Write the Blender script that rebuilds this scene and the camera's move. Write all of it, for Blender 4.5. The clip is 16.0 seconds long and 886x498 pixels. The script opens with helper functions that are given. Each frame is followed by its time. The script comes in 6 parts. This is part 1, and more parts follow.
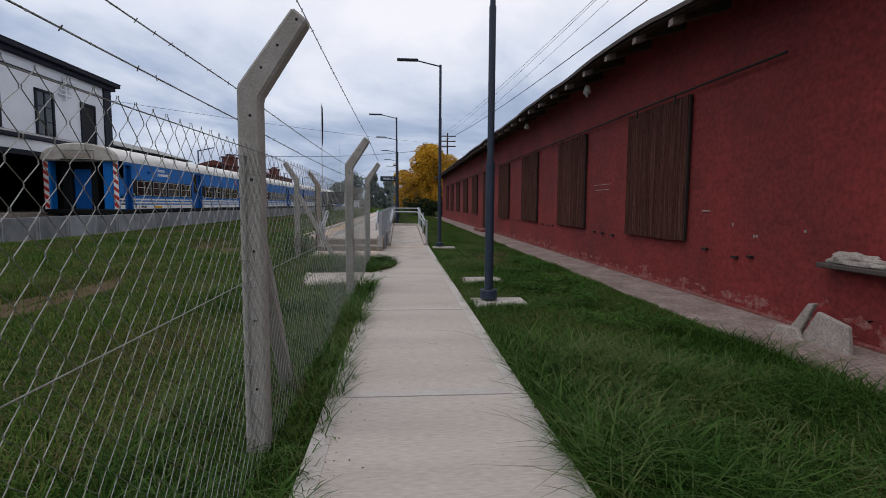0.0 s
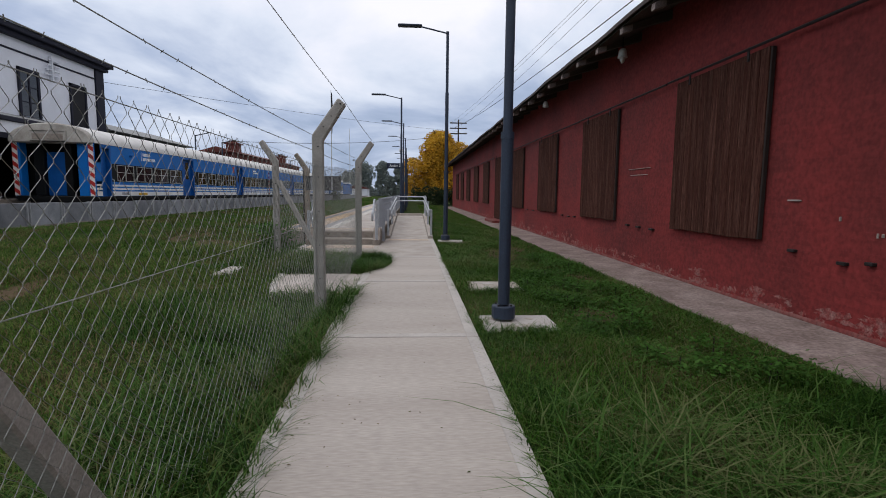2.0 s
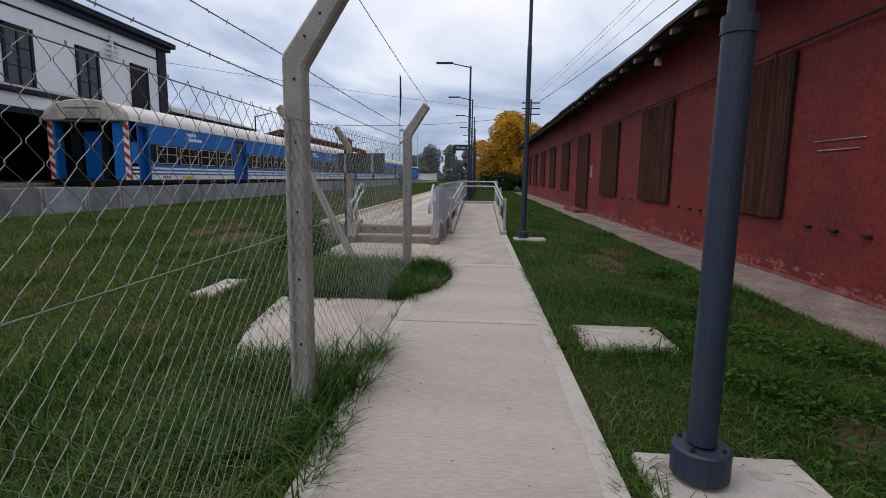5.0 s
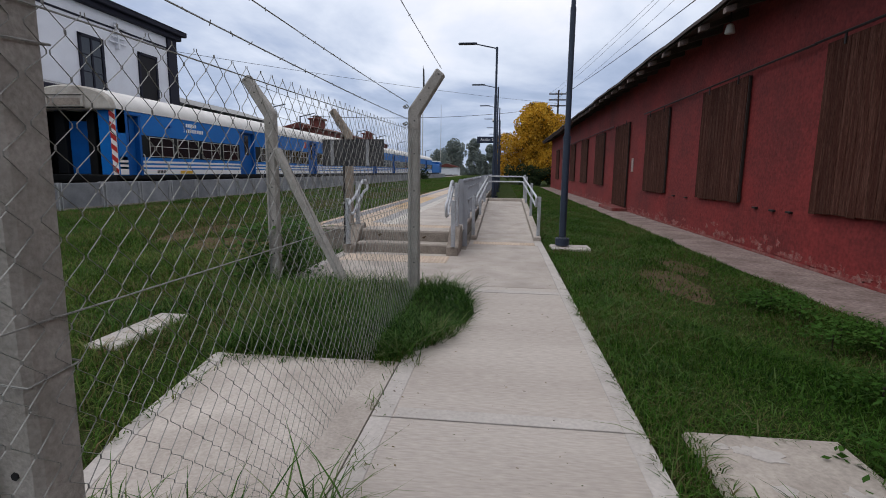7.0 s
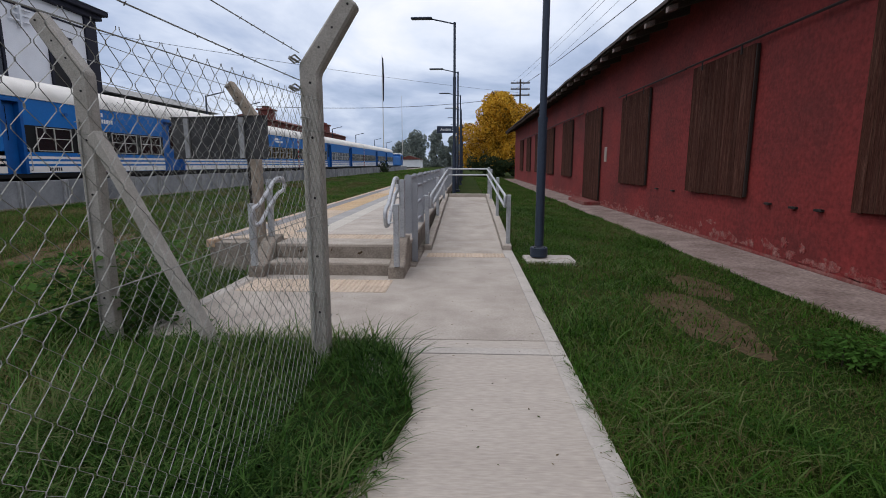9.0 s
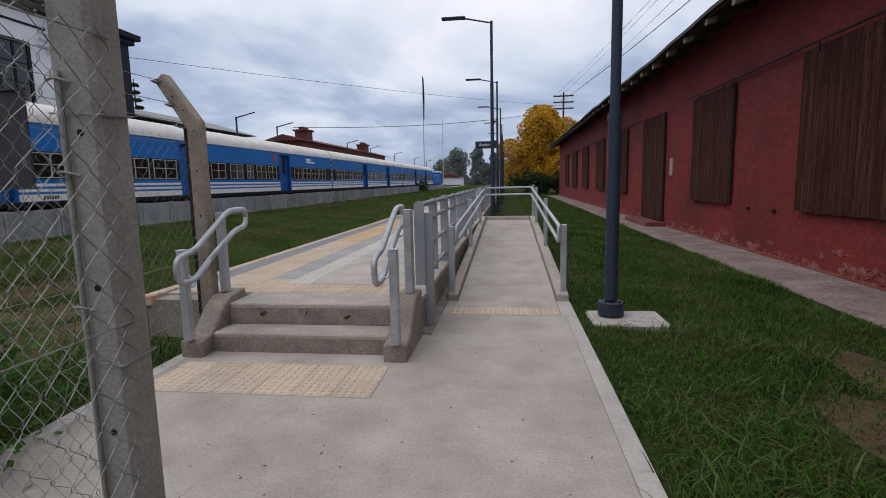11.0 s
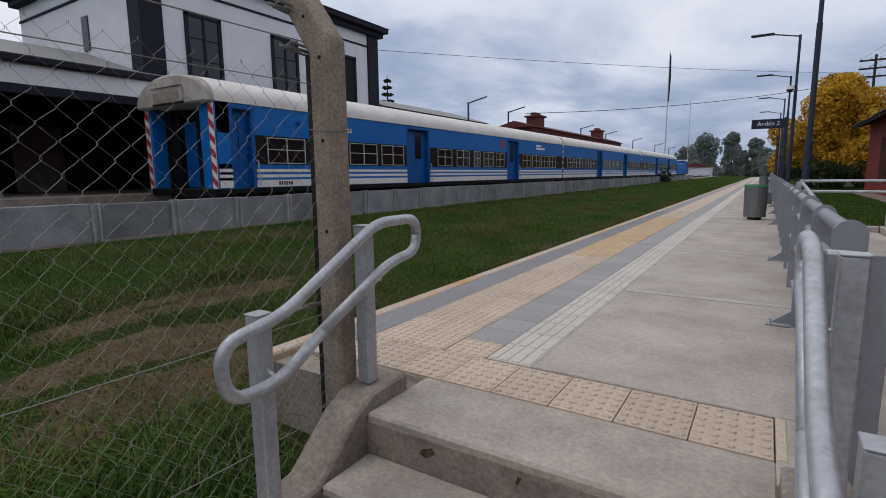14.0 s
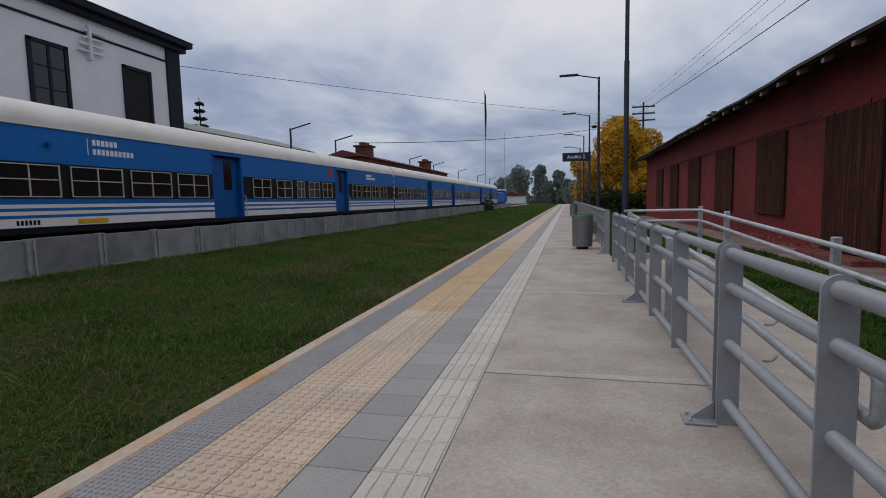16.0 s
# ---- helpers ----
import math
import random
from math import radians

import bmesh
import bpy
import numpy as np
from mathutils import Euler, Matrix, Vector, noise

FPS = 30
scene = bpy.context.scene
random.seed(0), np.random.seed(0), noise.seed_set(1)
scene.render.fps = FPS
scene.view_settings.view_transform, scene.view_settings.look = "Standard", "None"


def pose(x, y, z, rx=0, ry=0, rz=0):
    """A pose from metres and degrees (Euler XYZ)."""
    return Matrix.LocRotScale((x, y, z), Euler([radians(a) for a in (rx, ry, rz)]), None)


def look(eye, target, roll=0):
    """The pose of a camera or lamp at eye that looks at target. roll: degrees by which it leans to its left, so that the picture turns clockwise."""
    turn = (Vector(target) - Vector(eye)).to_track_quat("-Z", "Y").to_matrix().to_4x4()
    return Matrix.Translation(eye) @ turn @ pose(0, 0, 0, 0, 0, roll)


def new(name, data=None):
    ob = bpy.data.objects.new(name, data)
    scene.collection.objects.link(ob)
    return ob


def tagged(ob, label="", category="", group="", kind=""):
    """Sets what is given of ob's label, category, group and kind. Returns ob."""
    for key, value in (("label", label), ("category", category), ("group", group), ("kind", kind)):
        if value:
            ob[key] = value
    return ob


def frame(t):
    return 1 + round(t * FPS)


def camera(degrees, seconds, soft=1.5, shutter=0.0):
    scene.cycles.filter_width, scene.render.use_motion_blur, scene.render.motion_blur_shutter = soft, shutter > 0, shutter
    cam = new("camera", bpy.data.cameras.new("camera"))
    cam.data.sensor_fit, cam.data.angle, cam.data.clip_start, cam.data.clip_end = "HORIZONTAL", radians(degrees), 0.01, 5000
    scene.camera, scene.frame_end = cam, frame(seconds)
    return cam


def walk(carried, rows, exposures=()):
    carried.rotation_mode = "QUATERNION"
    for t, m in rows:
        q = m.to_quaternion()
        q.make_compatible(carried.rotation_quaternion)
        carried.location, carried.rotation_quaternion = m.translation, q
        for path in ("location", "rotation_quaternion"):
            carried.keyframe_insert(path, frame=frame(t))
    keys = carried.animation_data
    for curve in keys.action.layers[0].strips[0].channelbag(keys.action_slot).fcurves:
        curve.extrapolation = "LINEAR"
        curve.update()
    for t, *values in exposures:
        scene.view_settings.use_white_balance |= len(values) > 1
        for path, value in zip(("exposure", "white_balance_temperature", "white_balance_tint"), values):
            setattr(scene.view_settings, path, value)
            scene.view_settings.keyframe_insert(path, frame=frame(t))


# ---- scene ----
cam = camera(82.3, 16.0, soft=0.95)
METRES, EYE, TILT, LEAN, TURN = 16.0, 1.42, 0.0, 0.0, -4.8
ROWS = [
    (0.0, 0.0, 0.0, 0.0, 0.03, -5.03, -0.39),
    (0.5, 0.0041, 0.0299, -0.0007, 0.03, -4.96, 0.44),
    (1.0, 0.0051, 0.0602, -0.0028, 0.55, -5.04, 0.1),
    (1.5, 0.008, 0.0903, -0.0029, 0.72, -5.75, 0.03),
    (2.0, 0.0082, 0.1249, -0.0029, 1.29, -6.23, -0.65),
    (2.5, 0.0046, 0.1573, -0.0026, 3.28, -6.52, -0.52),
    (3.0, 0.0042, 0.1912, -0.0026, 3.69, -6.52, -1.11),
    (3.5, -0.0025, 0.2253, -0.004, 6.93, -7.07, -1.33),
    (4.0, -0.0049, 0.2589, -0.0042, 7.33, -7.49, -1.13),
    (6.5, -0.0218, 0.4161, -0.0024, 11.62, -8.51, -0.48),
    (7.0, -0.0277, 0.4495, -0.0035, 11.52, -8.7, -0.74),
    (7.5, -0.0285, 0.4799, -0.0033, 9.5, -9.18, 0.06),
    (8.0, -0.0328, 0.5153, -0.004, 8.96, -9.47, 0.33),
    (8.5, -0.0344, 0.5493, -0.0034, 7.39, -9.76, -0.0),
    (11.0, -0.0443, 0.7215, -0.0008, 12.11, -7.55, 1.24),
    (11.5, -0.0547, 0.7539, -0.0014, 17.66, -8.11, 0.43),
    (12.0, -0.0658, 0.783, -0.0001, 20.92, -8.16, 0.38),
    (12.5, -0.0787, 0.8112, 0.0007, 28.03, -7.91, 0.53),
    (13.0, -0.0967, 0.8341, 0.0005, 33.47, -7.83, 0.59),
    (13.5, -0.1096, 0.8582, -0.0001, 36.74, -7.92, 0.69),
    (14.0, -0.1261, 0.8787, -0.0014, 37.17, -8.35, 0.61),
    (14.5, -0.1381, 0.8999, 0.0002, 33.1, -7.64, 1.5),
    (15.0, -0.1485, 0.9235, 0.0002, 26.9, -6.27, 2.83),
    (15.5, -0.1596, 0.9423, 0.0006, 20.85, -5.92, 2.68),
    (16.0, -0.1644, 0.9649, 0.0026, 18.58, -5.36, 1.27),
]
EXPOSURES = [(0.0, 0.04), (2.0, 0.14), (4.0, 0.14), (6.5, 0.18), (8.5, 0.25), (11.0, 0.08), (12.5, -0.22), (13.5, -0.08), (14.0, -0.06), (14.5, -0.19), (15.0, -0.30), (16.0, -0.36)]
walk(cam, [(t, pose(0, 0, EYE, TILT, LEAN, TURN) @ pose(METRES * x, METRES * y, METRES * z, 90 + pitch, roll, yaw)) for t, x, y, z, yaw, pitch, roll in ROWS], EXPOSURES)

# ---- world and sun: a bright overcast sky with blue-grey cloud bases ----
world = bpy.data.worlds.new("overcast_sky")
scene.world = world
world.use_nodes = True
wn = world.node_tree
wn.nodes.clear()


def build_sky():
    L = wn.links.new
    out = wn.nodes.new("ShaderNodeOutputWorld")
    bg = wn.nodes.new("ShaderNodeBackground")
    sky = wn.nodes.new("ShaderNodeTexSky")
    sky.sky_type = "NISHITA"
    sky.sun_disc = False
    sky.sun_elevation = radians(48)
    sky.sun_rotation = radians(-60)
    tc = wn.nodes.new("ShaderNodeTexCoord")
    sep = wn.nodes.new("ShaderNodeSeparateXYZ")
    L(tc.outputs["Generated"], sep.inputs[0])
    up = wn.nodes.new("ShaderNodeMath"); up.operation = "MAXIMUM"; up.inputs[1].default_value = 0.0
    L(sep.outputs["Z"], up.inputs[0])
    add = wn.nodes.new("ShaderNodeMath"); add.operation = "ADD"; add.inputs[1].default_value = 0.20
    L(up.outputs[0], add.inputs[0])
    dx = wn.nodes.new("ShaderNodeMath"); dx.operation = "DIVIDE"
    dy = wn.nodes.new("ShaderNodeMath"); dy.operation = "DIVIDE"
    L(sep.outputs["X"], dx.inputs[0]); L(add.outputs[0], dx.inputs[1])
    L(sep.outputs["Y"], dy.inputs[0]); L(add.outputs[0], dy.inputs[1])
    comb = wn.nodes.new("ShaderNodeCombineXYZ")
    L(dx.outputs[0], comb.inputs[0]); L(dy.outputs[0], comb.inputs[1])
    n1 = wn.nodes.new("ShaderNodeTexNoise")
    n1.inputs["Scale"].default_value = 0.8; n1.inputs["Detail"].default_value = 7; n1.inputs["Roughness"].default_value = 0.55
    n1.inputs["Distortion"].default_value = 0.35
    L(comb.outputs[0], n1.inputs["Vector"])
    # brighter overhead, blue-grey cloud bases lower down
    lift = wn.nodes.new("ShaderNodeMapRange")
    lift.inputs["From Min"].default_value = 0.0; lift.inputs["From Max"].default_value = 0.40
    lift.inputs["To Min"].default_value = -0.13; lift.inputs["To Max"].default_value = 0.22
    L(up.outputs[0], lift.inputs["Value"])
    sm = wn.nodes.new("ShaderNodeMath"); sm.operation = "ADD"
    L(n1.outputs["Fac"], sm.inputs[0]); L(lift.outputs[0], sm.inputs[1])
    ramp = wn.nodes.new("ShaderNodeValToRGB")
    e = ramp.color_ramp.elements
    e[0].position, e[0].color = 0.32, (0.25, 0.332, 0.49, 1)
    e[1].position, e[1].color = 0.72, (0.99, 0.98, 1.06, 1)
    m = e.new(0.45); m.color = (0.42, 0.50, 0.68, 1)
    m = e.new(0.58); m.color = (0.725, 0.785, 0.915, 1)
    L(sm.outputs[0], ramp.inputs[0])
    sc = wn.nodes.new("ShaderNodeMix"); sc.data_type = "RGBA"; sc.blend_type = "MIX"
    sc.inputs["Factor"].default_value = 0.93
    dim = wn.nodes.new("ShaderNodeVectorMath"); dim.operation = "SCALE"; dim.inputs["Scale"].default_value = 0.08
    L(sky.outputs[0], dim.inputs[0])
    L(dim.outputs[0], sc.inputs["A"]); L(ramp.outputs[0], sc.inputs["B"])
    L(sc.outputs["Result"], bg.inputs["Color"])
    bg.inputs["Strength"].default_value = SKY
    L(bg.outputs[0], out.inputs[0])


SKY = 0.95
build_sky()
sun = new("sun", bpy.data.lights.new("sun", "SUN"))
sun.data.energy, sun.data.angle, sun.data.color = 0.7, radians(25), (1.0, 0.97, 0.93)
sun.matrix_world = look((-20, 20, 40), (0, 30, 0))


# ---- materials ----
def mat(name, col, rough=0.8, metal=0.0, var=0.2, scale=4.0, fine=60.0, bump=0.15, col2=None, patch=0.5, spec=0.4, stretch=(1, 1, 1), island=False, objrand=0.0, mid=0.5, depth=0.01):
    """A surface with stains at one scale and grain at a second, in metres."""
    m = bpy.data.materials.new(name)
    m.use_nodes = True
    t = m.node_tree
    L = t.links.new
    b = t.nodes["Principled BSDF"]
    b.inputs["Roughness"].default_value = rough
    b.inputs["Metallic"].default_value = metal
    b.inputs["Specular IOR Level"].default_value = spec
    g = t.nodes.new("ShaderNodeNewGeometry")
    mp = t.nodes.new("ShaderNodeMapping")
    mp.inputs["Scale"].default_value = stretch
    L(g.outputs["Position"], mp.inputs["Vector"])
    n1 = t.nodes.new("ShaderNodeTexNoise")
    n1.inputs["Scale"].default_value = scale; n1.inputs["Detail"].default_value = 5; n1.inputs["Roughness"].default_value = 0.62
    L(mp.outputs[0], n1.inputs["Vector"])
    n2 = t.nodes.new("ShaderNodeTexNoise")
    n2.inputs["Scale"].default_value = fine; n2.inputs["Detail"].default_value = 3
    L(mp.outputs[0], n2.inputs["Vector"])
    c2 = col2 if col2 else tuple(c * 0.6 for c in col)
    r1 = t.nodes.new("ShaderNodeMapRange")
    r1.inputs["From Min"].default_value = mid - 0.15; r1.inputs["From Max"].default_value = mid + 0.2
    L(n1.outputs["Fac"], r1.inputs["Value"])
    s1 = t.nodes.new("ShaderNodeMath"); s1.operation = "MULTIPLY"; s1.inputs[1].default_value = patch
    L(r1.outputs[0], s1.inputs[0])
    mx = t.nodes.new("ShaderNodeMix"); mx.data_type = "RGBA"
    mx.inputs["A"].default_value = (*col, 1); mx.inputs["B"].default_value = (*c2, 1)
    L(s1.outputs[0], mx.inputs["Factor"])
    hs = t.nodes.new("ShaderNodeHueSaturation")
    L(mx.outputs["Result"], hs.inputs["Color"])
    r2 = t.nodes.new("ShaderNodeMapRange")
    r2.inputs["From Min"].default_value = 0.3; r2.inputs["From Max"].default_value = 0.7
    r2.inputs["To Min"].default_value = 1 - var; r2.inputs["To Max"].default_value = 1 + var
    L(n2.outputs["Fac"], r2.inputs["Value"])
    val = r2.outputs[0]
    if island or objrand:
        if island:
            src = g.outputs["Random Per Island"]
        else:
            oi = t.nodes.new("ShaderNodeObjectInfo")
            src = oi.outputs["Random"]
        k = objrand if objrand else 0.35
        r3 = t.nodes.new("ShaderNodeMapRange")
        r3.inputs["To Min"].default_value = 1 - k; r3.inputs["To Max"].default_value = 1 + k
        L(src, r3.inputs["Value"])
        mu = t.nodes.new("ShaderNodeMath"); mu.operation = "MULTIPLY"
        L(val, mu.inputs[0]); L(r3.outputs[0], mu.inputs[1])
        val = mu.outputs[0]
    L(val, hs.inputs["Value"])
    L(hs.outputs[0], b.inputs["Base Color"])
    if bump:
        bp = t.nodes.new("ShaderNodeBump")
        bp.inputs["Strength"].default_value = bump; bp.inputs["Distance"].default_value = depth
        L(n2.outputs["Fac"], bp.inputs["Height"])
        L(bp.outputs[0], b.inputs["Normal"])
    return m


def grass_mat(name, cols, rough=0.6):
    """Blades: each one takes its own tone."""
    m = bpy.data.materials.new(name)
    m.use_nodes = True
    t = m.node_tree
    L = t.links.new
    b = t.nodes["Principled BSDF"]
    b.inputs["Roughness"].default_value = rough
    b.inputs["Specular IOR Level"].default_value = 0.08
    g = t.nodes.new("ShaderNodeNewGeometry")
    rp = t.nodes.new("ShaderNodeValToRGB")
    e = rp.color_ramp.elements
    e[0].position, e[0].color = 0.0, (*cols[0], 1)
    e[1].position, e[1].color = 1.0, (*cols[-1], 1)
    for i, c in enumerate(cols[1:-1]):
        x = e.new((i + 1) / (len(cols) - 1) * 0.92)
        x.color = (*c, 1)
    n = t.nodes.new("ShaderNodeTexNoise")
    n.inputs["Scale"].default_value = 0.7; n.inputs["Detail"].default_value = 4
    L(g.outputs["Position"], n.inputs["Vector"])
    mr = t.nodes.new("ShaderNodeMapRange")
    mr.inputs["From Min"].default_value = 0.3; mr.inputs["From Max"].default_value = 0.7
    mr.inputs["To Min"].default_value = -0.36; mr.inputs["To Max"].default_value = 0.40
    L(n.outputs["Fac"], mr.inputs["Value"])
    ad = t.nodes.new("ShaderNodeMath"); ad.operation = "ADD"; ad.use_clamp = True
    L(g.outputs["Random Per Island"], ad.inputs[0]); L(mr.outputs[0], ad.inputs[1])
    L(ad.outputs[0], rp.inputs[0])
    L(rp.outputs[0], b.inputs["Base Color"])
    tr = t.nodes.new("ShaderNodeBsdfTranslucent")
    L(rp.outputs[0], tr.inputs["Color"])
    ms = t.nodes.new("ShaderNodeMixShader")
    ms.inputs[0].default_value = 0.4
    L(b.outputs[0], ms.inputs[1]); L(tr.outputs[0], ms.inputs[2])
    L(ms.outputs[0], t.nodes["Material Output"].inputs["Surface"])
    return m


CONC = mat("broomed_concrete", (0.425, 0.386, 0.347), 0.9, var=0.13, scale=1.5, fine=70, bump=0.3, col2=(0.325, 0.288, 0.255), patch=0.75, stretch=(0.2, 1, 1), objrand=0.05, mid=0.48)
CONC_EDGE = mat("smooth_concrete", (0.45, 0.42, 0.39), 0.8, var=0.09, scale=3, fine=40, bump=0.15, col2=(0.32, 0.295, 0.27), patch=0.75)
CONC_PLAT = mat("platform_concrete", (0.425, 0.385, 0.345), 0.85, var=0.13, scale=1.9, fine=60, bump=0.2, col2=(0.29, 0.256, 0.224), patch=1.0, objrand=0.06)
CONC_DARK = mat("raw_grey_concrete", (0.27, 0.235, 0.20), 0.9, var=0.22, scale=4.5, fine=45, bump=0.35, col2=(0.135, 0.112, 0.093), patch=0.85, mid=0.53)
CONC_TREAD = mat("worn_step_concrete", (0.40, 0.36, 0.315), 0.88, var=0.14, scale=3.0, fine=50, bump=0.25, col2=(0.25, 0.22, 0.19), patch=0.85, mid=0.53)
POST_CONC = mat("cast_post_concrete", (0.33, 0.315, 0.29), 0.9, var=0.16, scale=7, fine=90, bump=0.35, col2=(0.20, 0.19, 0.17), patch=0.7)
POST_CONC_BROWN = mat("weathered_post_concrete", (0.31, 0.26, 0.21), 0.92, var=0.25, scale=9, fine=70, bump=0.5, col2=(0.17, 0.14, 0.11), patch=0.8)
GALV = mat("galvanised_wire", (0.25, 0.255, 0.24), 0.6, 0.2, var=0.2, scale=6, fine=120, bump=0, col2=(0.13, 0.13, 0.12))
RAIL = mat("galvanised_rail", (0.46, 0.48, 0.51), 0.45, 0.4, var=0.14, scale=7, fine=50, bump=0.05, col2=(0.30, 0.315, 0.34), patch=0.75)
RAIL_PAINT = mat("grey_painted_steel", (0.295, 0.31, 0.34), 0.5, 0.15, var=0.07, scale=5, fine=60, bump=0.04, col2=(0.23, 0.245, 0.27), patch=0.6)
LAMP_STEEL = mat("dark_blue_grey_paint", (0.026, 0.038, 0.062), 0.5, 0.0, var=0.15, scale=6, fine=60, bump=0.05, col2=(0.02, 0.028, 0.045), spec=0.3)
RED = mat("red_painted_brick", (0.212, 0.0295, 0.028), 0.8, var=0.22, scale=0.55, fine=17, bump=0.4, col2=(0.105, 0.023, 0.022), patch=0.9, objrand=0.08, spec=0.2)
RED_WALL = mat("red_painted_wall", (0.212, 0.0295, 0.028), 0.8, var=0.22, scale=0.55, fine=17, bump=0.4, col2=(0.105, 0.023, 0.022), patch=0.9, spec=0.2)
RED_STUFF = mat("red_painted_brickwork", (0.212, 0.0295, 0.028), 0.8, var=0.22, scale=0.55, fine=17, bump=0.4, col2=(0.105, 0.023, 0.022), patch=0.9, island=True, objrand=0.08, spec=0.2)
PLINTH = mat("worn_plinth", (0.175, 0.036, 0.034), 0.92, var=0.25, scale=2.6, fine=26, bump=0.5, col2=(0.20, 0.125, 0.11), patch=0.85, mid=0.52, spec=0.15)
SHUTTER = mat("weathered_brown_timber", (0.050, 0.020, 0.0145), 0.95, var=0.55, scale=3.0, fine=22, bump=0.4, col2=(0.125, 0.066, 0.050), patch=0.8, stretch=(6, 6, 0.35), objrand=0.18, mid=0.60, spec=0.05)
SHUTTER_EDGE = mat("dark_timber_and_shadow", (0.022, 0.013, 0.010), 0.8, var=0.3, bump=0.3)
IRON = mat("rusty_dark_iron", (0.018, 0.014, 0.013), 0.65, 0.3, var=0.3, bump=0.2)
TIMBER_DARK = mat("dark_eave_timber", (0.07, 0.055, 0.05), 0.85, var=0.3, scale=5, bump=0.3, stretch=(1, 1, 3))
TIMBER_GREY = mat("greyed_timber", (0.22, 0.17, 0.155), 0.85, var=0.3, scale=8, bump=0.3)
ROOF = mat("corrugated_roof", (0.10, 0.075, 0.07), 0.6, 0.2, var=0.2, col2=(0.07, 0.05, 0.05))
APRON = mat("dusty_brick_apron", (0.29, 0.235, 0.215), 0.95, var=0.28, scale=1.8, fine=25, bump=0.6, col2=(0.145, 0.105, 0.095), patch=0.9, spec=0.1)
FLAKE = mat("flaked_pale_render", (0.30, 0.185, 0.165), 0.95, var=0.35, scale=9, fine=45, bump=0.5, col2=(0.20, 0.032, 0.031), patch=1.0, mid=0.40, spec=0.1)
SOIL = mat("lawn_soil", (0.022, 0.040, 0.009), 0.95, var=0.45, scale=0.6, fine=24, bump=0.8, col2=(0.050, 0.048, 0.020), patch=0.8, mid=0.56, depth=0.03, spec=0.03)
DIRT = mat("bare_soil", (0.075, 0.052, 0.032), 0.95, var=0.3, scale=3.0, fine=30, bump=0.6, col2=(0.11, 0.085, 0.055), patch=0.8, depth=0.02, spec=0.05)
TACTILE = mat("beige_tactile_tile", (0.50, 0.415, 0.335), 0.8, var=0.13, scale=0.22, fine=60, bump=0.15, col2=(0.46, 0.345, 0.24), patch=0.7, objrand=0.09, mid=0.55)
TACTILE_GOLD = mat("golden_tactile_tile", (0.50, 0.355, 0.20), 0.8, var=0.13, scale=0.5, fine=60, bump=0.15, col2=(0.49, 0.40, 0.31), patch=0.7, objrand=0.09, mid=0.55)
TILE_GREY = mat("grey_cement_tile", (0.30, 0.295, 0.29), 0.8, var=0.08, scale=2.5, fine=60, bump=0.1, col2=(0.24, 0.235, 0.23), patch=0.6, objrand=0.08)
TILE_GRATE = mat("grey_studded_tile", (0.26, 0.26, 0.27), 0.8, var=0.08, scale=2.5, fine=60, bump=0.1, col2=(0.21, 0.21, 0.22), patch=0.5, objrand=0.05)
TILE_GUIDE = mat("pale_guide_tile", (0.50, 0.475, 0.43), 0.8, var=0.08, scale=2.5, fine=60, bump=0.1, col2=(0.42, 0.40, 0.36), patch=0.5, objrand=0.05)
EDGE_YELLOW = mat("worn_yellow_edge_paint", (0.46, 0.25, 0.08), 0.85, var=0.1, scale=1.7, fine=30, bump=0.15, col2=(0.44, 0.40, 0.36), patch=1.0, mid=0.41)
TRAIN_BLUE = mat("train_blue_paint", (0.0015, 0.132, 0.45), 0.5, var=0.06, scale=0.8, fine=20, bump=0.0, col2=(0.002, 0.105, 0.37), patch=0.7, spec=0.25)
TRAIN_DEEP = mat("train_door_blue_paint", (0.002, 0.085, 0.32), 0.5, var=0.06, bump=0.0, spec=0.25)
TRAIN_WHITE = mat("train_white_paint", (0.72, 0.72, 0.71), 0.45, var=0.04, scale=1.2, bump=0.0, col2=(0.60, 0.59, 0.57), patch=0.6)
TRAIN_ROOF = mat("train_grey_roof", (0.66, 0.65, 0.62), 0.6, var=0.06, scale=1.2, bump=0.05, col2=(0.50, 0.49, 0.46), patch=0.7)
HOOD = mat("dirty_cream_hood", (0.42, 0.40, 0.36), 0.7, var=0.12, scale=3.0, bump=0.05, col2=(0.24, 0.22, 0.19), patch=0.9)
TRAIN_BLACK = mat("train_black", (0.005, 0.006, 0.007), 0.6, var=0.2, bump=0.0, spec=0.2)
TRAIN_RED = mat("warning_red", (0.42, 0.025, 0.02), 0.5, var=0.1, bump=0.0)
ALU = mat("aluminium_frame", (0.55, 0.54, 0.50), 0.45, 0.4, var=0.1, bump=0.0)
TRAIN_YELLOW = mat("yellow_plate", (0.62, 0.36, 0.02), 0.5, var=0.1, bump=0.0)
PANEL = mat("precast_panel_concrete", (0.235, 0.245, 0.265), 0.9, var=0.14, scale=1.8, fine=40, bump=0.25, col2=(0.115, 0.125, 0.14), patch=0.9, objrand=0.2)
PANEL_POST = mat("pale_panel_post_concrete", (0.33, 0.34, 0.355), 0.9, var=0.15, scale=4, fine=40, bump=0.2, col2=(0.19, 0.195, 0.205), patch=0.7)
HOUSE_WHITE = mat("white_render", (0.66, 0.68, 0.72), 0.85, var=0.05, scale=1.0, fine=30, bump=0.1, col2=(0.55, 0.565, 0.60), patch=0.6)
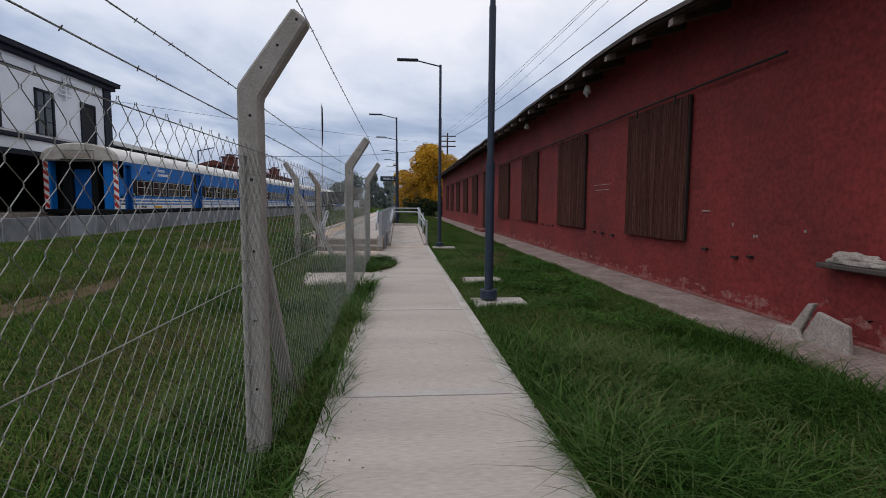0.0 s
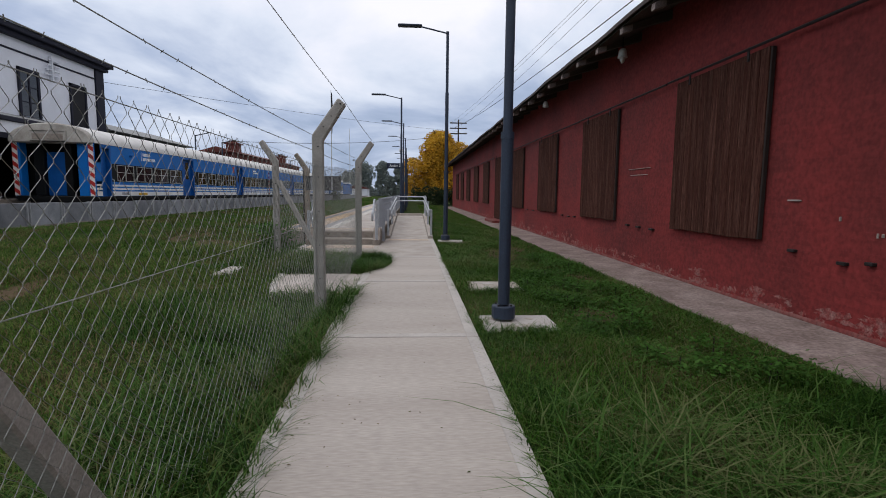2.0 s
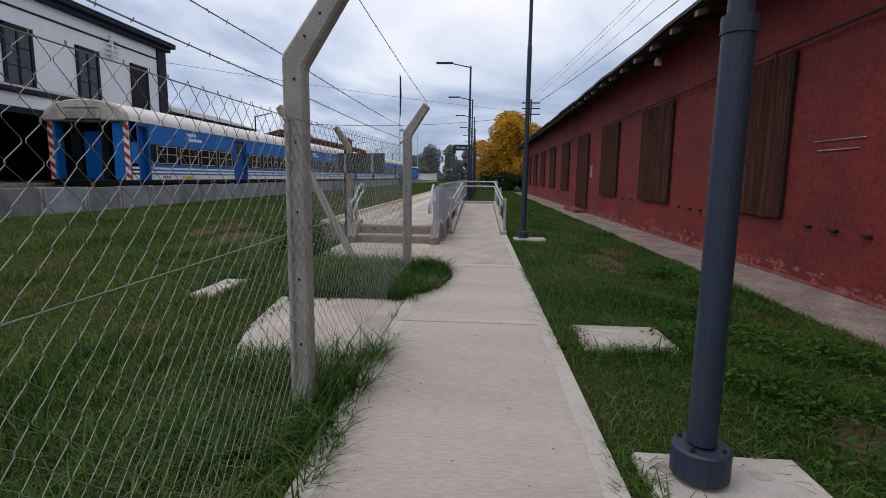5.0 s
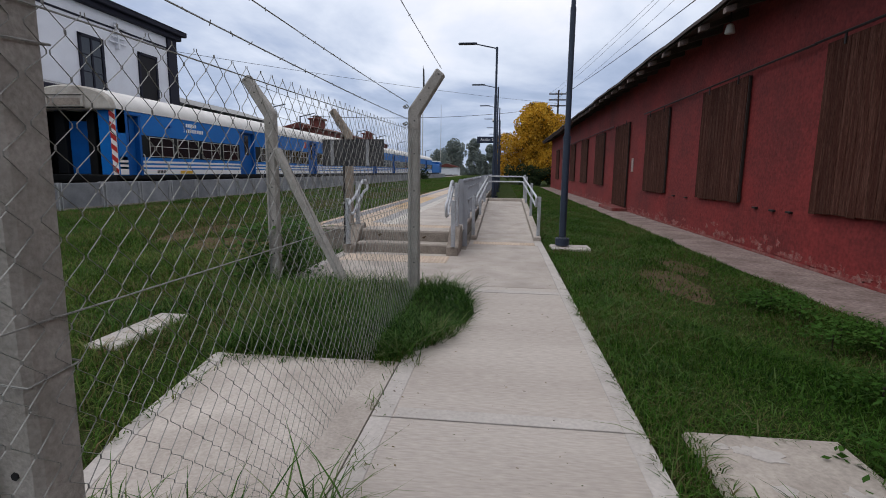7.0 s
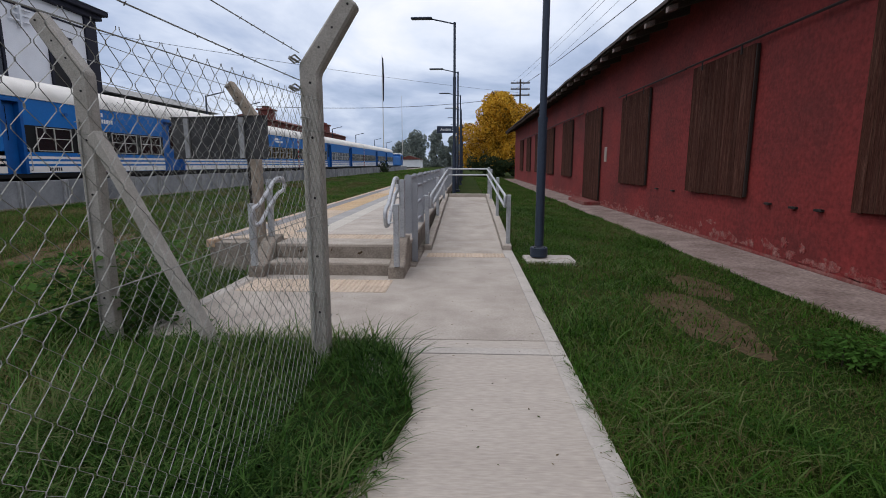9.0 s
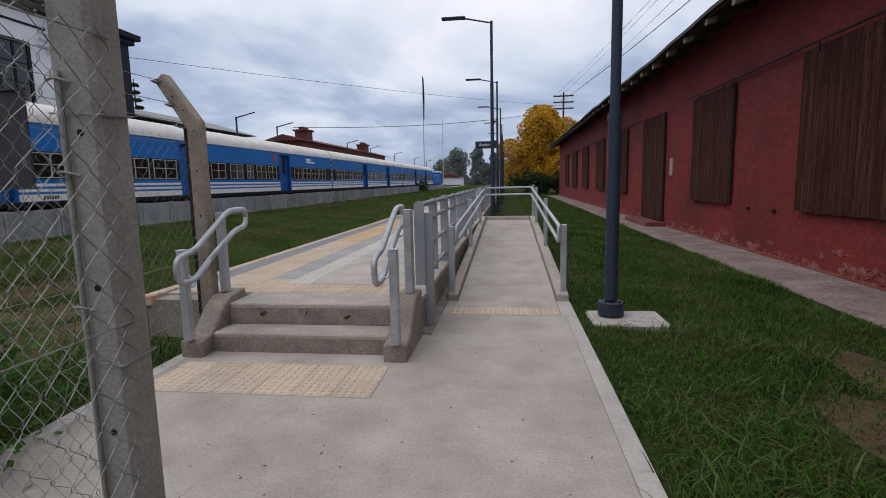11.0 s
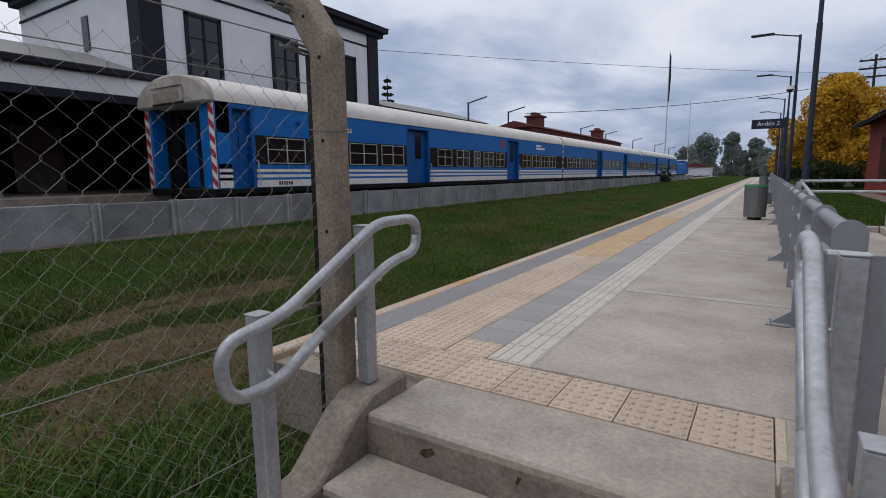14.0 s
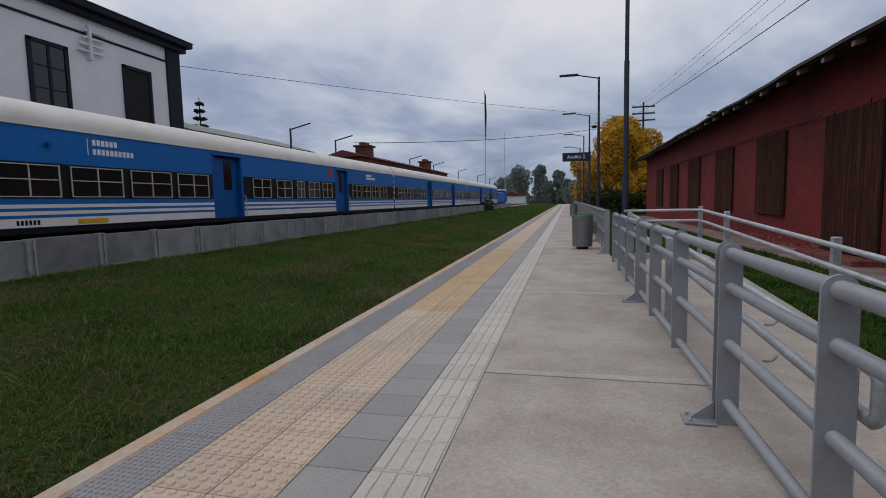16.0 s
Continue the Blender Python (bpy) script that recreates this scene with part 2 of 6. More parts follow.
HOUSE_DARK = mat("charcoal_blue_trim", (0.014, 0.015, 0.026), 0.7, var=0.15, bump=0.05, spec=0.2)
HOUSE_ROOF = mat("grey_sheet_roof", (0.22, 0.225, 0.22), 0.6, 0.1, var=0.1, scale=2)
# Near-black for places that are only shaded: under the canopy, holes, openings.
SHADE_BLACK = mat("painted_shade_black", (0.010, 0.010, 0.012), 0.9, var=0.2, bump=0.0)
BRICK_FAR = mat("far_red_brick", (0.12, 0.035, 0.028), 0.9, var=0.25, scale=2, fine=14, bump=0.3)
BARK = mat("bark", (0.045, 0.035, 0.028), 0.95, var=0.35, scale=6, fine=25, bump=0.6, stretch=(1, 1, 0.3))
BIN_GREY = mat("bin_metal", (0.20, 0.205, 0.21), 0.45, 0.4, var=0.1, bump=0.05)
BIN_GREEN = mat("bin_green_lid", (0.03, 0.26, 0.09), 0.5, var=0.1, bump=0.0)
SIGN_BLUE = mat("sign_dark_blue", (0.012, 0.020, 0.045), 0.4, var=0.1, bump=0.0)
SIGN_BACK = mat("sooty_sign_back", (0.022, 0.023, 0.026), 0.7, var=0.25, scale=3.0, fine=25, bump=0.05, col2=(0.075, 0.075, 0.078), patch=0.8, mid=0.55)
LETTER = mat("white_lettering", (0.8, 0.8, 0.8), 0.6, var=0.03, bump=0.0)
GLASS_DARK = mat("dark_window_glass", (0.012, 0.013, 0.015), 0.12, var=0.1, bump=0.0, spec=0.6)
STONE_PALE = mat("broken_pale_render", (0.36, 0.32, 0.29), 0.95, var=0.25, scale=6, fine=40, bump=0.5, col2=(0.22, 0.19, 0.17), patch=0.8)
GRASS = grass_mat("lawn_blades", [(0.018, 0.052, 0.006), (0.038, 0.108, 0.011), (0.062, 0.150, 0.019), (0.100, 0.160, 0.036), (0.125, 0.105, 0.048)])
WEED_LEAF = grass_mat("weed_leaves", [(0.024, 0.062, 0.010), (0.045, 0.115, 0.018), (0.075, 0.165, 0.032)])
GRASS_FIELD = grass_mat("field_blades", [(0.028, 0.068, 0.009), (0.055, 0.118, 0.016), (0.085, 0.155, 0.025), (0.13, 0.165, 0.045), (0.145, 0.120, 0.055)])
GRASS_TALL = grass_mat("tall_blades", [(0.013, 0.040, 0.006), (0.030, 0.084, 0.013), (0.056, 0.130, 0.023), (0.085, 0.155, 0.038), (0.145, 0.16, 0.07)])
DRY = grass_mat("dry_lawn_blades", [(0.06, 0.05, 0.022), (0.13, 0.095, 0.045), (0.20, 0.15, 0.08), (0.07, 0.085, 0.025)])
STRAW = grass_mat("dry_stalks", [(0.05, 0.035, 0.02), (0.12, 0.09, 0.05), (0.25, 0.20, 0.11), (0.06, 0.08, 0.02)])
LEAF_YELLOW = grass_mat("autumn_leaves", [(0.13, 0.085, 0.018), (0.34, 0.19, 0.018), (0.54, 0.30, 0.025), (0.64, 0.38, 0.04), (0.66, 0.45, 0.07)])
LEAF_GREEN = grass_mat("dark_green_leaves", [(0.012, 0.022, 0.012), (0.022, 0.038, 0.018), (0.035, 0.055, 0.024), (0.05, 0.07, 0.03)])
# Leaf tones paled and greyed: distance haze is put into the colour.
LEAF_FAR = grass_mat("hazed_grey_green_leaves", [(0.17, 0.20, 0.20), (0.20, 0.235, 0.22), (0.225, 0.26, 0.24), (0.25, 0.28, 0.25)])


# ---- mesh helpers ----
BASE = {}


def thing(name, base, label="", category="", group="", kind=""):
    ob = new(name)
    ob.location = base
    ob.empty_display_size = 0.2
    BASE[ob.name] = Vector(base)
    return tagged(ob, label, category, group, kind)


def root_base(ob):
    while ob.parent:
        ob = ob.parent
    return BASE.get(ob.name, Vector((0, 0, 0)))


def link_mesh(name, me, parent=None, label=""):
    ob = new(name, me)
    if parent:
        ob.parent = parent
    if label:
        ob["label"] = label
    return ob


def part(name, bm, material, parent=None, label="", smooth=False):
    """Links a bmesh, given in world places, as one mesh under a thing or a part."""
    if parent:
        bmesh.ops.translate(bm, verts=bm.verts, vec=-root_base(parent))
    me = bpy.data.meshes.new(name)
    bm.to_mesh(me)
    bm.free()
    me.materials.append(material)
    if smooth:
        for p in me.polygons:
            p.use_smooth = True
    return link_mesh(name, me, parent, label)


def solid(name, bm, material, label="", category="", kind="", group="", smooth=False):
    return tagged(part(name, bm, material, None, "", smooth), label, category, group, kind)


def box(x0, x1, y0, y1, z0, z1, bevel=0.0, bm=None, seg=1):
    bm2 = bmesh.new()
    bmesh.ops.create_cube(bm2, size=1.0)
    bmesh.ops.scale(bm2, vec=(x1 - x0, y1 - y0, z1 - z0), verts=bm2.verts)
    bmesh.ops.translate(bm2, vec=((x0 + x1) / 2, (y0 + y1) / 2, (z0 + z1) / 2), verts=bm2.verts)
    if bevel:
        bmesh.ops.bevel(bm2, geom=list(bm2.edges), offset=bevel, segments=seg, affect="EDGES", profile=0.6)
    return merge(bm, bm2)


def merge(bm, bm2):
    if bm is None:
        return bm2
    me = bpy.data.meshes.new("tmp")
    bm2.to_mesh(me)
    bm2.free()
    bm.from_mesh(me)
    bpy.data.meshes.remove(me)
    return bm


def prism(pts, axis, a, b, bm=None, bevel=0.0):
    """A closed outline of 2D points, pushed from a to b along an axis ('x': points are y, z; 'y': x, z; 'z': x, y)."""
    bm2 = bmesh.new()

    def at(p, d):
        return {"x": (d, p[0], p[1]), "y": (p[0], d, p[1]), "z": (p[0], p[1], d)}[axis]
    lo = [bm2.verts.new(at(p, a)) for p in pts]
    hi = [bm2.verts.new(at(p, b)) for p in pts]
    n = len(pts)
    bm2.faces.new(lo)
    bm2.faces.new(hi[::-1])
    for i in range(n):
        bm2.faces.new((lo[(i + 1) % n], lo[i], hi[i], hi[(i + 1) % n]))
    bmesh.ops.recalc_face_normals(bm2, faces=bm2.faces)
    if bevel:
        bmesh.ops.bevel(bm2, geom=list(bm2.edges), offset=bevel, segments=1, affect="EDGES")
    return merge(bm, bm2)


def tube(pts, r, n=8, bm=None, closed=False, r1=None):
    """A round bar along a line of points."""
    bm2 = bmesh.new()
    P = [Vector(p) for p in pts]
    m = len(P)
    rings = []
    side = None
    for i in range(m):
        if closed:
            d = (P[(i + 1) % m] - P[i - 1]).normalized()
        else:
            d = (P[min(i + 1, m - 1)] - P[max(i - 1, 0)]).normalized()
        if side is None:
            side = d.orthogonal().normalized()
        side = (side - d * side.dot(d)).normalized()
        up = d.cross(side)
        rr = r if r1 is None else r + (r1 - r) * i / (m - 1)
        rings.append([bm2.verts.new(P[i] + (side * math.cos(a) + up * math.sin(a)) * rr) for a in (2 * math.pi * k / n for k in range(n))])
    for i in range(m if closed else m - 1):
        A, B = rings[i], rings[(i + 1) % m]
        for k in range(n):
            bm2.faces.new((A[k], A[(k + 1) % n], B[(k + 1) % n], B[k]))
    if not closed:
        bm2.faces.new(rings[0][::-1])
        bm2.faces.new(rings[-1])
    return merge(bm, bm2)


def rounded(pts, radius, steps=4):
    """A line of points with its inner corners rounded off."""
    P = [Vector(p) for p in pts]
    out = [P[0]]
    for i in range(1, len(P) - 1):
        a, b = (P[i - 1] - P[i]), (P[i + 1] - P[i])
        ra = min(radius, a.length * 0.49, b.length * 0.49)
        s, e = P[i] + a.normalized() * ra, P[i] + b.normalized() * ra
        for k in range(steps + 1):
            u = k / steps
            out.append((1 - u) ** 2 * s + 2 * u * (1 - u) * P[i] + u * u * e)
    out.append(P[-1])
    return out


def raw_mesh(name, verts, faces, material):
    me = bpy.data.meshes.new(name)
    me.from_pydata(verts, [], faces)
    me.materials.append(material)
    return me


# ---- ground: one sheet to the horizon ----
def smooth01(a, b, v):
    u = np.clip((v - a) / (b - a), 0, 1)
    return u * u * (3 - 2 * u)


def ground_z(x, y):
    """Height of the lawn: falls a little to the shed, rises to the old track bed."""
    x, y = np.asarray(x, float), np.asarray(y, float)
    z = -0.035 - 0.10 * smooth01(1.2, 3.9, x) + 0.36 * smooth01(-4.2, -10.4, x)
    z = z - 0.03 * smooth01(-1.0, -3.6, x)
    bump = 0.03 * np.sin(x * 1.7 + 0.6 * np.sin(y * 0.8)) * np.sin(y * 1.1 + 0.5) + 0.02 * np.sin(x * 3.1 + y * 2.3)
    away = smooth01(0.1, 1.0, np.abs(x - 0.2) - 0.75)
    return z + bump * away * 0.8 * (1 - smooth01(-9.0, -10.4, x)) * (1 - smooth01(3.0, 3.8, x))


def build_ground():
    xs = np.concatenate([[-2500, -900, -300, -120, -60, -35, -24, -18], np.arange(-14, 8.01, 0.25), [10, 14, 20, 35, 80, 250, 900, 2500]])
    ys = np.concatenate([[-900, -200, -60, -20, -10], np.arange(-6, 45, 0.25), np.arange(45, 140, 2.0), [160, 220, 400, 900, 2600]])
    X, Y = np.meshgrid(xs, ys)
    Z = ground_z(X, Y)
    V = np.stack([X.ravel(), Y.ravel(), Z.ravel()], 1)
    w = len(xs)
    F = [(j * w + i, j * w + i + 1, (j + 1) * w + i + 1, (j + 1) * w + i) for j in range(len(ys) - 1) for i in range(w - 1)]
    me = raw_mesh("ground", V.tolist(), F, SOIL)
    for p in me.polygons:
        p.use_smooth = True
    tagged(new("ground", me), "uneven lawn soil under mown and tall green grass", "ground", kind="structure")


build_ground()


def slab_piece(name, x0, x1, y0, y1, z1, thick, material, parent, bevel=0.008):
    return part(name, box(x0, x1, y0, y1, z1 - thick, z1, bevel), material, parent)


# ---- footpath ----
path = thing("pavement", (0.2, 5, 0), "pale broomed concrete footpath in jointed slabs beside the lawn", "pavement", kind="structure")
JOINTS = [-5.6, -2.5, 0.6, 3.66, 6.74, 9.82, 12.9, 13.2]
for a, b in zip(JOINTS, JOINTS[1:]):
    s = slab_piece("slab", -0.42, 0.84, a + 0.006, b - 0.006, 0.0, 0.12, CONC, path, 0.003)
    slab_piece("border", 0.8395, 0.955, a + 0.006, b - 0.006, 0.001, 0.12, CONC_EDGE, path, 0.003)
    slab_piece("border", -0.54, -0.4195, a + 0.006, b - 0.006, 0.001, 0.12, CONC_EDGE, path, 0.003)
    part("joint", box(-0.41, 0.83, a + 0.004, a + 0.12, -0.02, 0.0035, 0.002), CONC_EDGE, path)
slab_piece("slab", -2.40, 0.84, 13.21, 16.79, 0.0, 0.12, CONC_PLAT, path, 0.003)
slab_piece("border", -2.52, -2.402, 13.21, 16.79, 0.001, 0.12, CONC_EDGE, path, 0.003)
slab_piece("border", 0.842, 0.955, 13.21, 16.79, 0.001, 0.12, CONC_EDGE, path, 0.003)
part("slab", prism([(-0.552, 8.66), (-1.46, 8.62), (-1.70, 9.5), (-1.85, 10.64), (-0.552, 10.66)], "z", -0.106, -0.006), CONC_PLAT, path)
part("border", prism([(-1.462, 8.62), (-1.56, 8.62), (-1.80, 9.5), (-1.95, 10.64), (-1.852, 10.64), (-1.702, 9.5)], "z", -0.106, -0.004), CONC_EDGE, path)

# ---- platform with stairs ----
platform = thing("platform", (-1.9, 20, 0), "raised concrete railway platform with tactile paving and a worn yellow edge", "platform", kind="structure")
P_END = 125.0
part("body", box(-3.30, -0.56, 16.06, P_END, -0.3, 0.315), CONC_DARK, platform, "raw grey concrete side wall")
part("stair_core", box(-2.26, -0.74, 15.80, 16.06, -0.3, 0.315), CONC_DARK, platform)
part("step", box(-2.27, -0.73, 15.50, 15.80, -0.2, 0.165, 0.012), CONC_TREAD, platform)
part("step", box(-2.27, -0.73, 15.785, 16.262, 0.16, 0.355, 0.012), CONC_TREAD, platform)
part("floor_slab", box(-0.737, -0.53, 16.10, 16.652, 0.31, 0.357, 0.004), CONC_PLAT, platform)
part("edge_tile", box(-0.735, -0.70, 16.27, 16.64, 0.352, 0.3605, 0.002), TACTILE, platform)
part("bed", box(-3.22, -0.74, 16.262, 16.66, 0.30, 0.338), CONC_PLAT, platform)


# Thin riser faces in a darker, browner concrete than the treads.
part("riser", box(-2.268, -0.732, 15.496, 15.504, -0.02, 0.132, 0.002), CONC_DARK, platform, "brown riser with stains, darker than the tread")
part("riser", box(-2.268, -0.732, 15.781, 15.789, 0.168, 0.318, 0.002), CONC_DARK, platform, "brown riser with stains, darker than the tread")
for x0, x1, z0, z1 in ((-1.98, -1.90, 0.25, 0.29), (-1.55, -1.52, 0.27, 0.29), (-1.2, -1.12, 0.23, 0.26)):
    part("worn_chip", prism([(x0, z0), (x0 + 0.4 * (x1 - x0), z0 - 0.015), (x1, z0 + 0.02), (x1 - 0.02, z1), (x0 + 0.01, z1 - 0.02)], "y", 15.7797, 15.785), DIRT, platform)


def cheek(x0, x1):
    return prism([(15.33, -0.2), (15.33, 0.14), (15.50, 0.16), (15.72, 0.36), (15.84, 0.425), (16.10, 0.435), (16.10, -0.2)], "x", x0, x1, bevel=0.012)


part("cheek_wall", cheek(-2.46, -2.27), CONC_DARK, platform)
part("cheek_wall", cheek(-0.73, -0.54), CONC_DARK, platform)
js = [16.65, 18.75, 21.6, 24.5, 27.4, 30.3] + [33.2 + 5.8 * k for k in range(16)] + [P_END]
for a, b in zip(js, js[1:]):
    slab_piece("floor_slab", -1.85, -0.53, a + 0.006, b - 0.006, 0.36, 0.05, CONC_PLAT, platform, 0.006)
for a in js[1:12]:
    part("joint_band", box(-1.84, -0.54, a + 0.004, a + 0.09, 0.35, 0.3615, 0.001), CONC_EDGE, platform)
part("edge_nosing", box(-3.34, -3.225, 16.04, P_END, 0.25, 0.362, 0.012), EDGE_YELLOW, platform, "worn yellow painted edge")

# ---- ramp ----
ramp = thing("ramp", (0.2, 17, 0), "concrete access ramp with low kerbs rising to the platform", "ramp", kind="structure")
RY0, RY1, RZ = 17.12, 24.7, 0.36
part("surface", prism([(16.80, -0.2), (16.80, 0.0), (RY0, 0.0), (RY1, RZ), (25.3, RZ), (25.3, -0.2)], "x", -0.34, 0.80, bevel=0.004), CONC_PLAT, ramp)
for x0, x1 in ((0.81, 0.95), (-0.47, -0.35)):
    part("kerb", prism([(17.45, -0.2), (17.45, 0.08), (RY1, RZ + 0.10), (25.3, RZ + 0.10), (25.3, -0.2)], "x", x0, x1, bevel=0.01), CONC_TREAD, ramp)
part("kerb", box(-0.33, 0.80, 25.16, 25.30, RZ - 0.1, RZ + 0.10, 0.01), CONC_TREAD, ramp)

part("surface", box(-0.458, -0.342, 16.795, 17.448, -0.2, 0.0, 0.002), CONC_PLAT, ramp)
part("surface", box(0.802, 0.955, 16.795, 17.448, -0.2, 0.001, 0.002), CONC_EDGE, ramp)
part("filler", box(-0.565, -0.46, 16.08, 25.3, -0.3, 0.015, 0.004), CONC_DARK, ramp)

# ---- red brick goods shed ----
WX = 5.04
shed = thing("goods_shed", (WX, 30, 0), "long red painted brick goods shed with shuttered openings", "shed", kind="structure")
SY0, SY1 = -14.0, 61.0
part("wall", box(WX, WX + 0.35, SY0, SY1, -0.3, 4.60), RED_WALL, shed)
part("end_wall", box(WX + 0.35, WX + 11, SY1 - 0.35, SY1, -0.3, 4.75), RED_WALL, shed)
part("end_wall", box(WX + 0.35, WX + 11, SY0, SY0 + 0.35, -0.3, 4.75), RED_WALL, shed)
part("back_wall", box(WX + 11, WX + 11.35, SY0, SY1, -0.3, 4.75), RED_WALL, shed)


def eave_dip(y):
    """The old roof dips at its near end and waves a little along the eave."""
    return -0.22 * float(smooth01(10.5, 6.2, y)) + 0.018 * math.sin(y * 0.9) + 0.012 * math.sin(y * 2.3 + 1.0)


def loft(pts, ys, bm=None):
    """An outline of x, z pushed along y, following the dip of the eave."""
    bm2 = bmesh.new()
    n = len(pts)
    rings = [[bm2.verts.new((x, y, z + eave_dip(y) * min(1.0, max(0.0, (WX + 5.6 - x) / 6.55)))) for x, z in pts] for y in ys]
    for A, B in zip(rings, rings[1:]):
        for k in range(n):
            bm2.faces.new((A[k], A[(k + 1) % n], B[(k + 1) % n], B[k]))
    bm2.faces.new(rings[0][::-1])
    bm2.faces.new(rings[-1])
    bmesh.ops.recalc_face_normals(bm2, faces=bm2.faces)
    return merge(bm, bm2)


def build_roof():
    ys = [SY0 - 0.6 + (SY1 - SY0 + 1.2) * k / 120 for k in range(121)]
    part("roof", loft([(WX - 0.95, 4.50), (WX - 0.95, 4.545), (WX + 5.6, 7.2), (WX + 12.3, 4.60), (WX + 12.3, 4.50), (WX + 5.6, 7.08)], ys), ROOF, shed, "dark corrugated sheet roof")
    part("soffit", loft([(WX - 0.90, 4.455), (WX - 0.90, 4.49), (WX + 0.02, 4.855), (WX + 0.02, 4.80)], ys), TIMBER_DARK, shed)
    part("wall_plate", loft([(WX - 0.008, 4.56), (WX - 0.008, 4.83), (WX + 0.12, 4.83), (WX + 0.12, 4.56)], ys), RED_WALL, shed)
    part("fascia", loft([(WX - 0.985, 4.475), (WX - 0.985, 4.545), (WX - 0.955, 4.545), (WX - 0.955, 4.475)], ys), TIMBER_DARK, shed)
    y = 0.2
    while y < SY1:
        d = eave_dip(y) - 0.02
        part("rafter", prism([(WX - 0.74, 4.40 + d), (WX - 0.74, 4.50 + d), (WX + 0.0, 4.79 + d), (WX + 0.0, 4.62 + d)], "y", y, y + 0.12), TIMBER_DARK, shed)
        part("rafter_end", prism([(WX - 0.93, 4.33 + d), (WX - 0.93, 4.44 + d), (WX - 0.742, 4.505 + d), (WX - 0.742, 4.385 + d)], "y", y - 0.005, y + 0.125, bevel=0.006), TIMBER_GREY, shed)
        y += 1.24


build_roof()
part("apron", box(3.95, WX + 0.02, SY0, SY1, -0.35, -0.105, 0.02), APRON, shed, "dusty broken brick apron along the wall")
part("plinth", prism([(WX - 0.02, -0.2), (WX - 0.016, -0.08), (WX - 0.004, -0.055), (WX + 0.02, -0.055), (WX + 0.02, -0.2)], "y", SY0, SY1), PLINTH, shed, "worn stained plinth")

SH_Y = [8.56, 13.50, 18.35, 23.28, 33.0, 38.0, 43.2, 48.3, 53.3]


def shutter(y, z0, z1, w=2.33):
    sh = thing("sliding_shutter", (4.99, y, z0), "weathered brown timber sliding shutter on the red wall", "shutter", "sliding shutters")
    n = 13
    for i in range(n):
        a = y + w * i / n
        dz = random.uniform(-0.02, 0.012)
        part("board", box(4.955, 4.985, a + 0.004, a + w / n - 0.003, z0 + dz, z1, 0.004), SHUTTER, sh)
    part("backing", box(4.987, 5.02, y + 0.02, y + w - 0.02, z0 + 0.03, z1 - 0.03), SHUTTER_EDGE, sh)
    # Near-black right edge: the dark lip with its shadow line painted in.
    part("shadow_stile", box(4.965, 5.02, y - 0.035, y, z0 + 0.01, z1 - 0.01, 0.004), SHUTTER_EDGE, sh)
    for k in (0.18, 0.82):
        part("hanger", box(4.935, 4.955, y + w * k - 0.022, y + w * k + 0.022, z1 - 0.10, z1 + 0.09, 0.004), IRON, sh)
    return sh


for y in SH_Y:
    shutter(y, 0.80 + 0.01 * (y > 30), 3.34)
    part("rail", tube([(4.94, y - 2.25, 3.40), (4.94, y + 2.64, 3.41)], 0.020, 6), IRON, tagged(thing("shutter_rail", (4.94, y, 3.4)), "rusty iron sliding rail above the shutter", "rail", "shutter rails"))
shutter(28.1, 0.06, 3.36, 2.4)
step = thing("door_step", (4.75, 29.2, -0.12), "red painted concrete door step against the shed", "step")
part("tread", box(4.45, 5.03, 27.9, 30.7, -0.13, 0.02, 0.015), PLINTH, step)

# ---- chain-link fence ----
POSTS = [(-0.86, -2.4, 2.05, 1, "A"), (-0.835, 2.98, 2.06, 1, "A"), (-0.80, 8.09, 2.03, 1, "A"), (-0.82, 12.80, 2.02, 1, "A"), (-2.60, 13.10, 2.03, -1, "A"), (-2.50, 15.87, 1.98, -1, "B")]


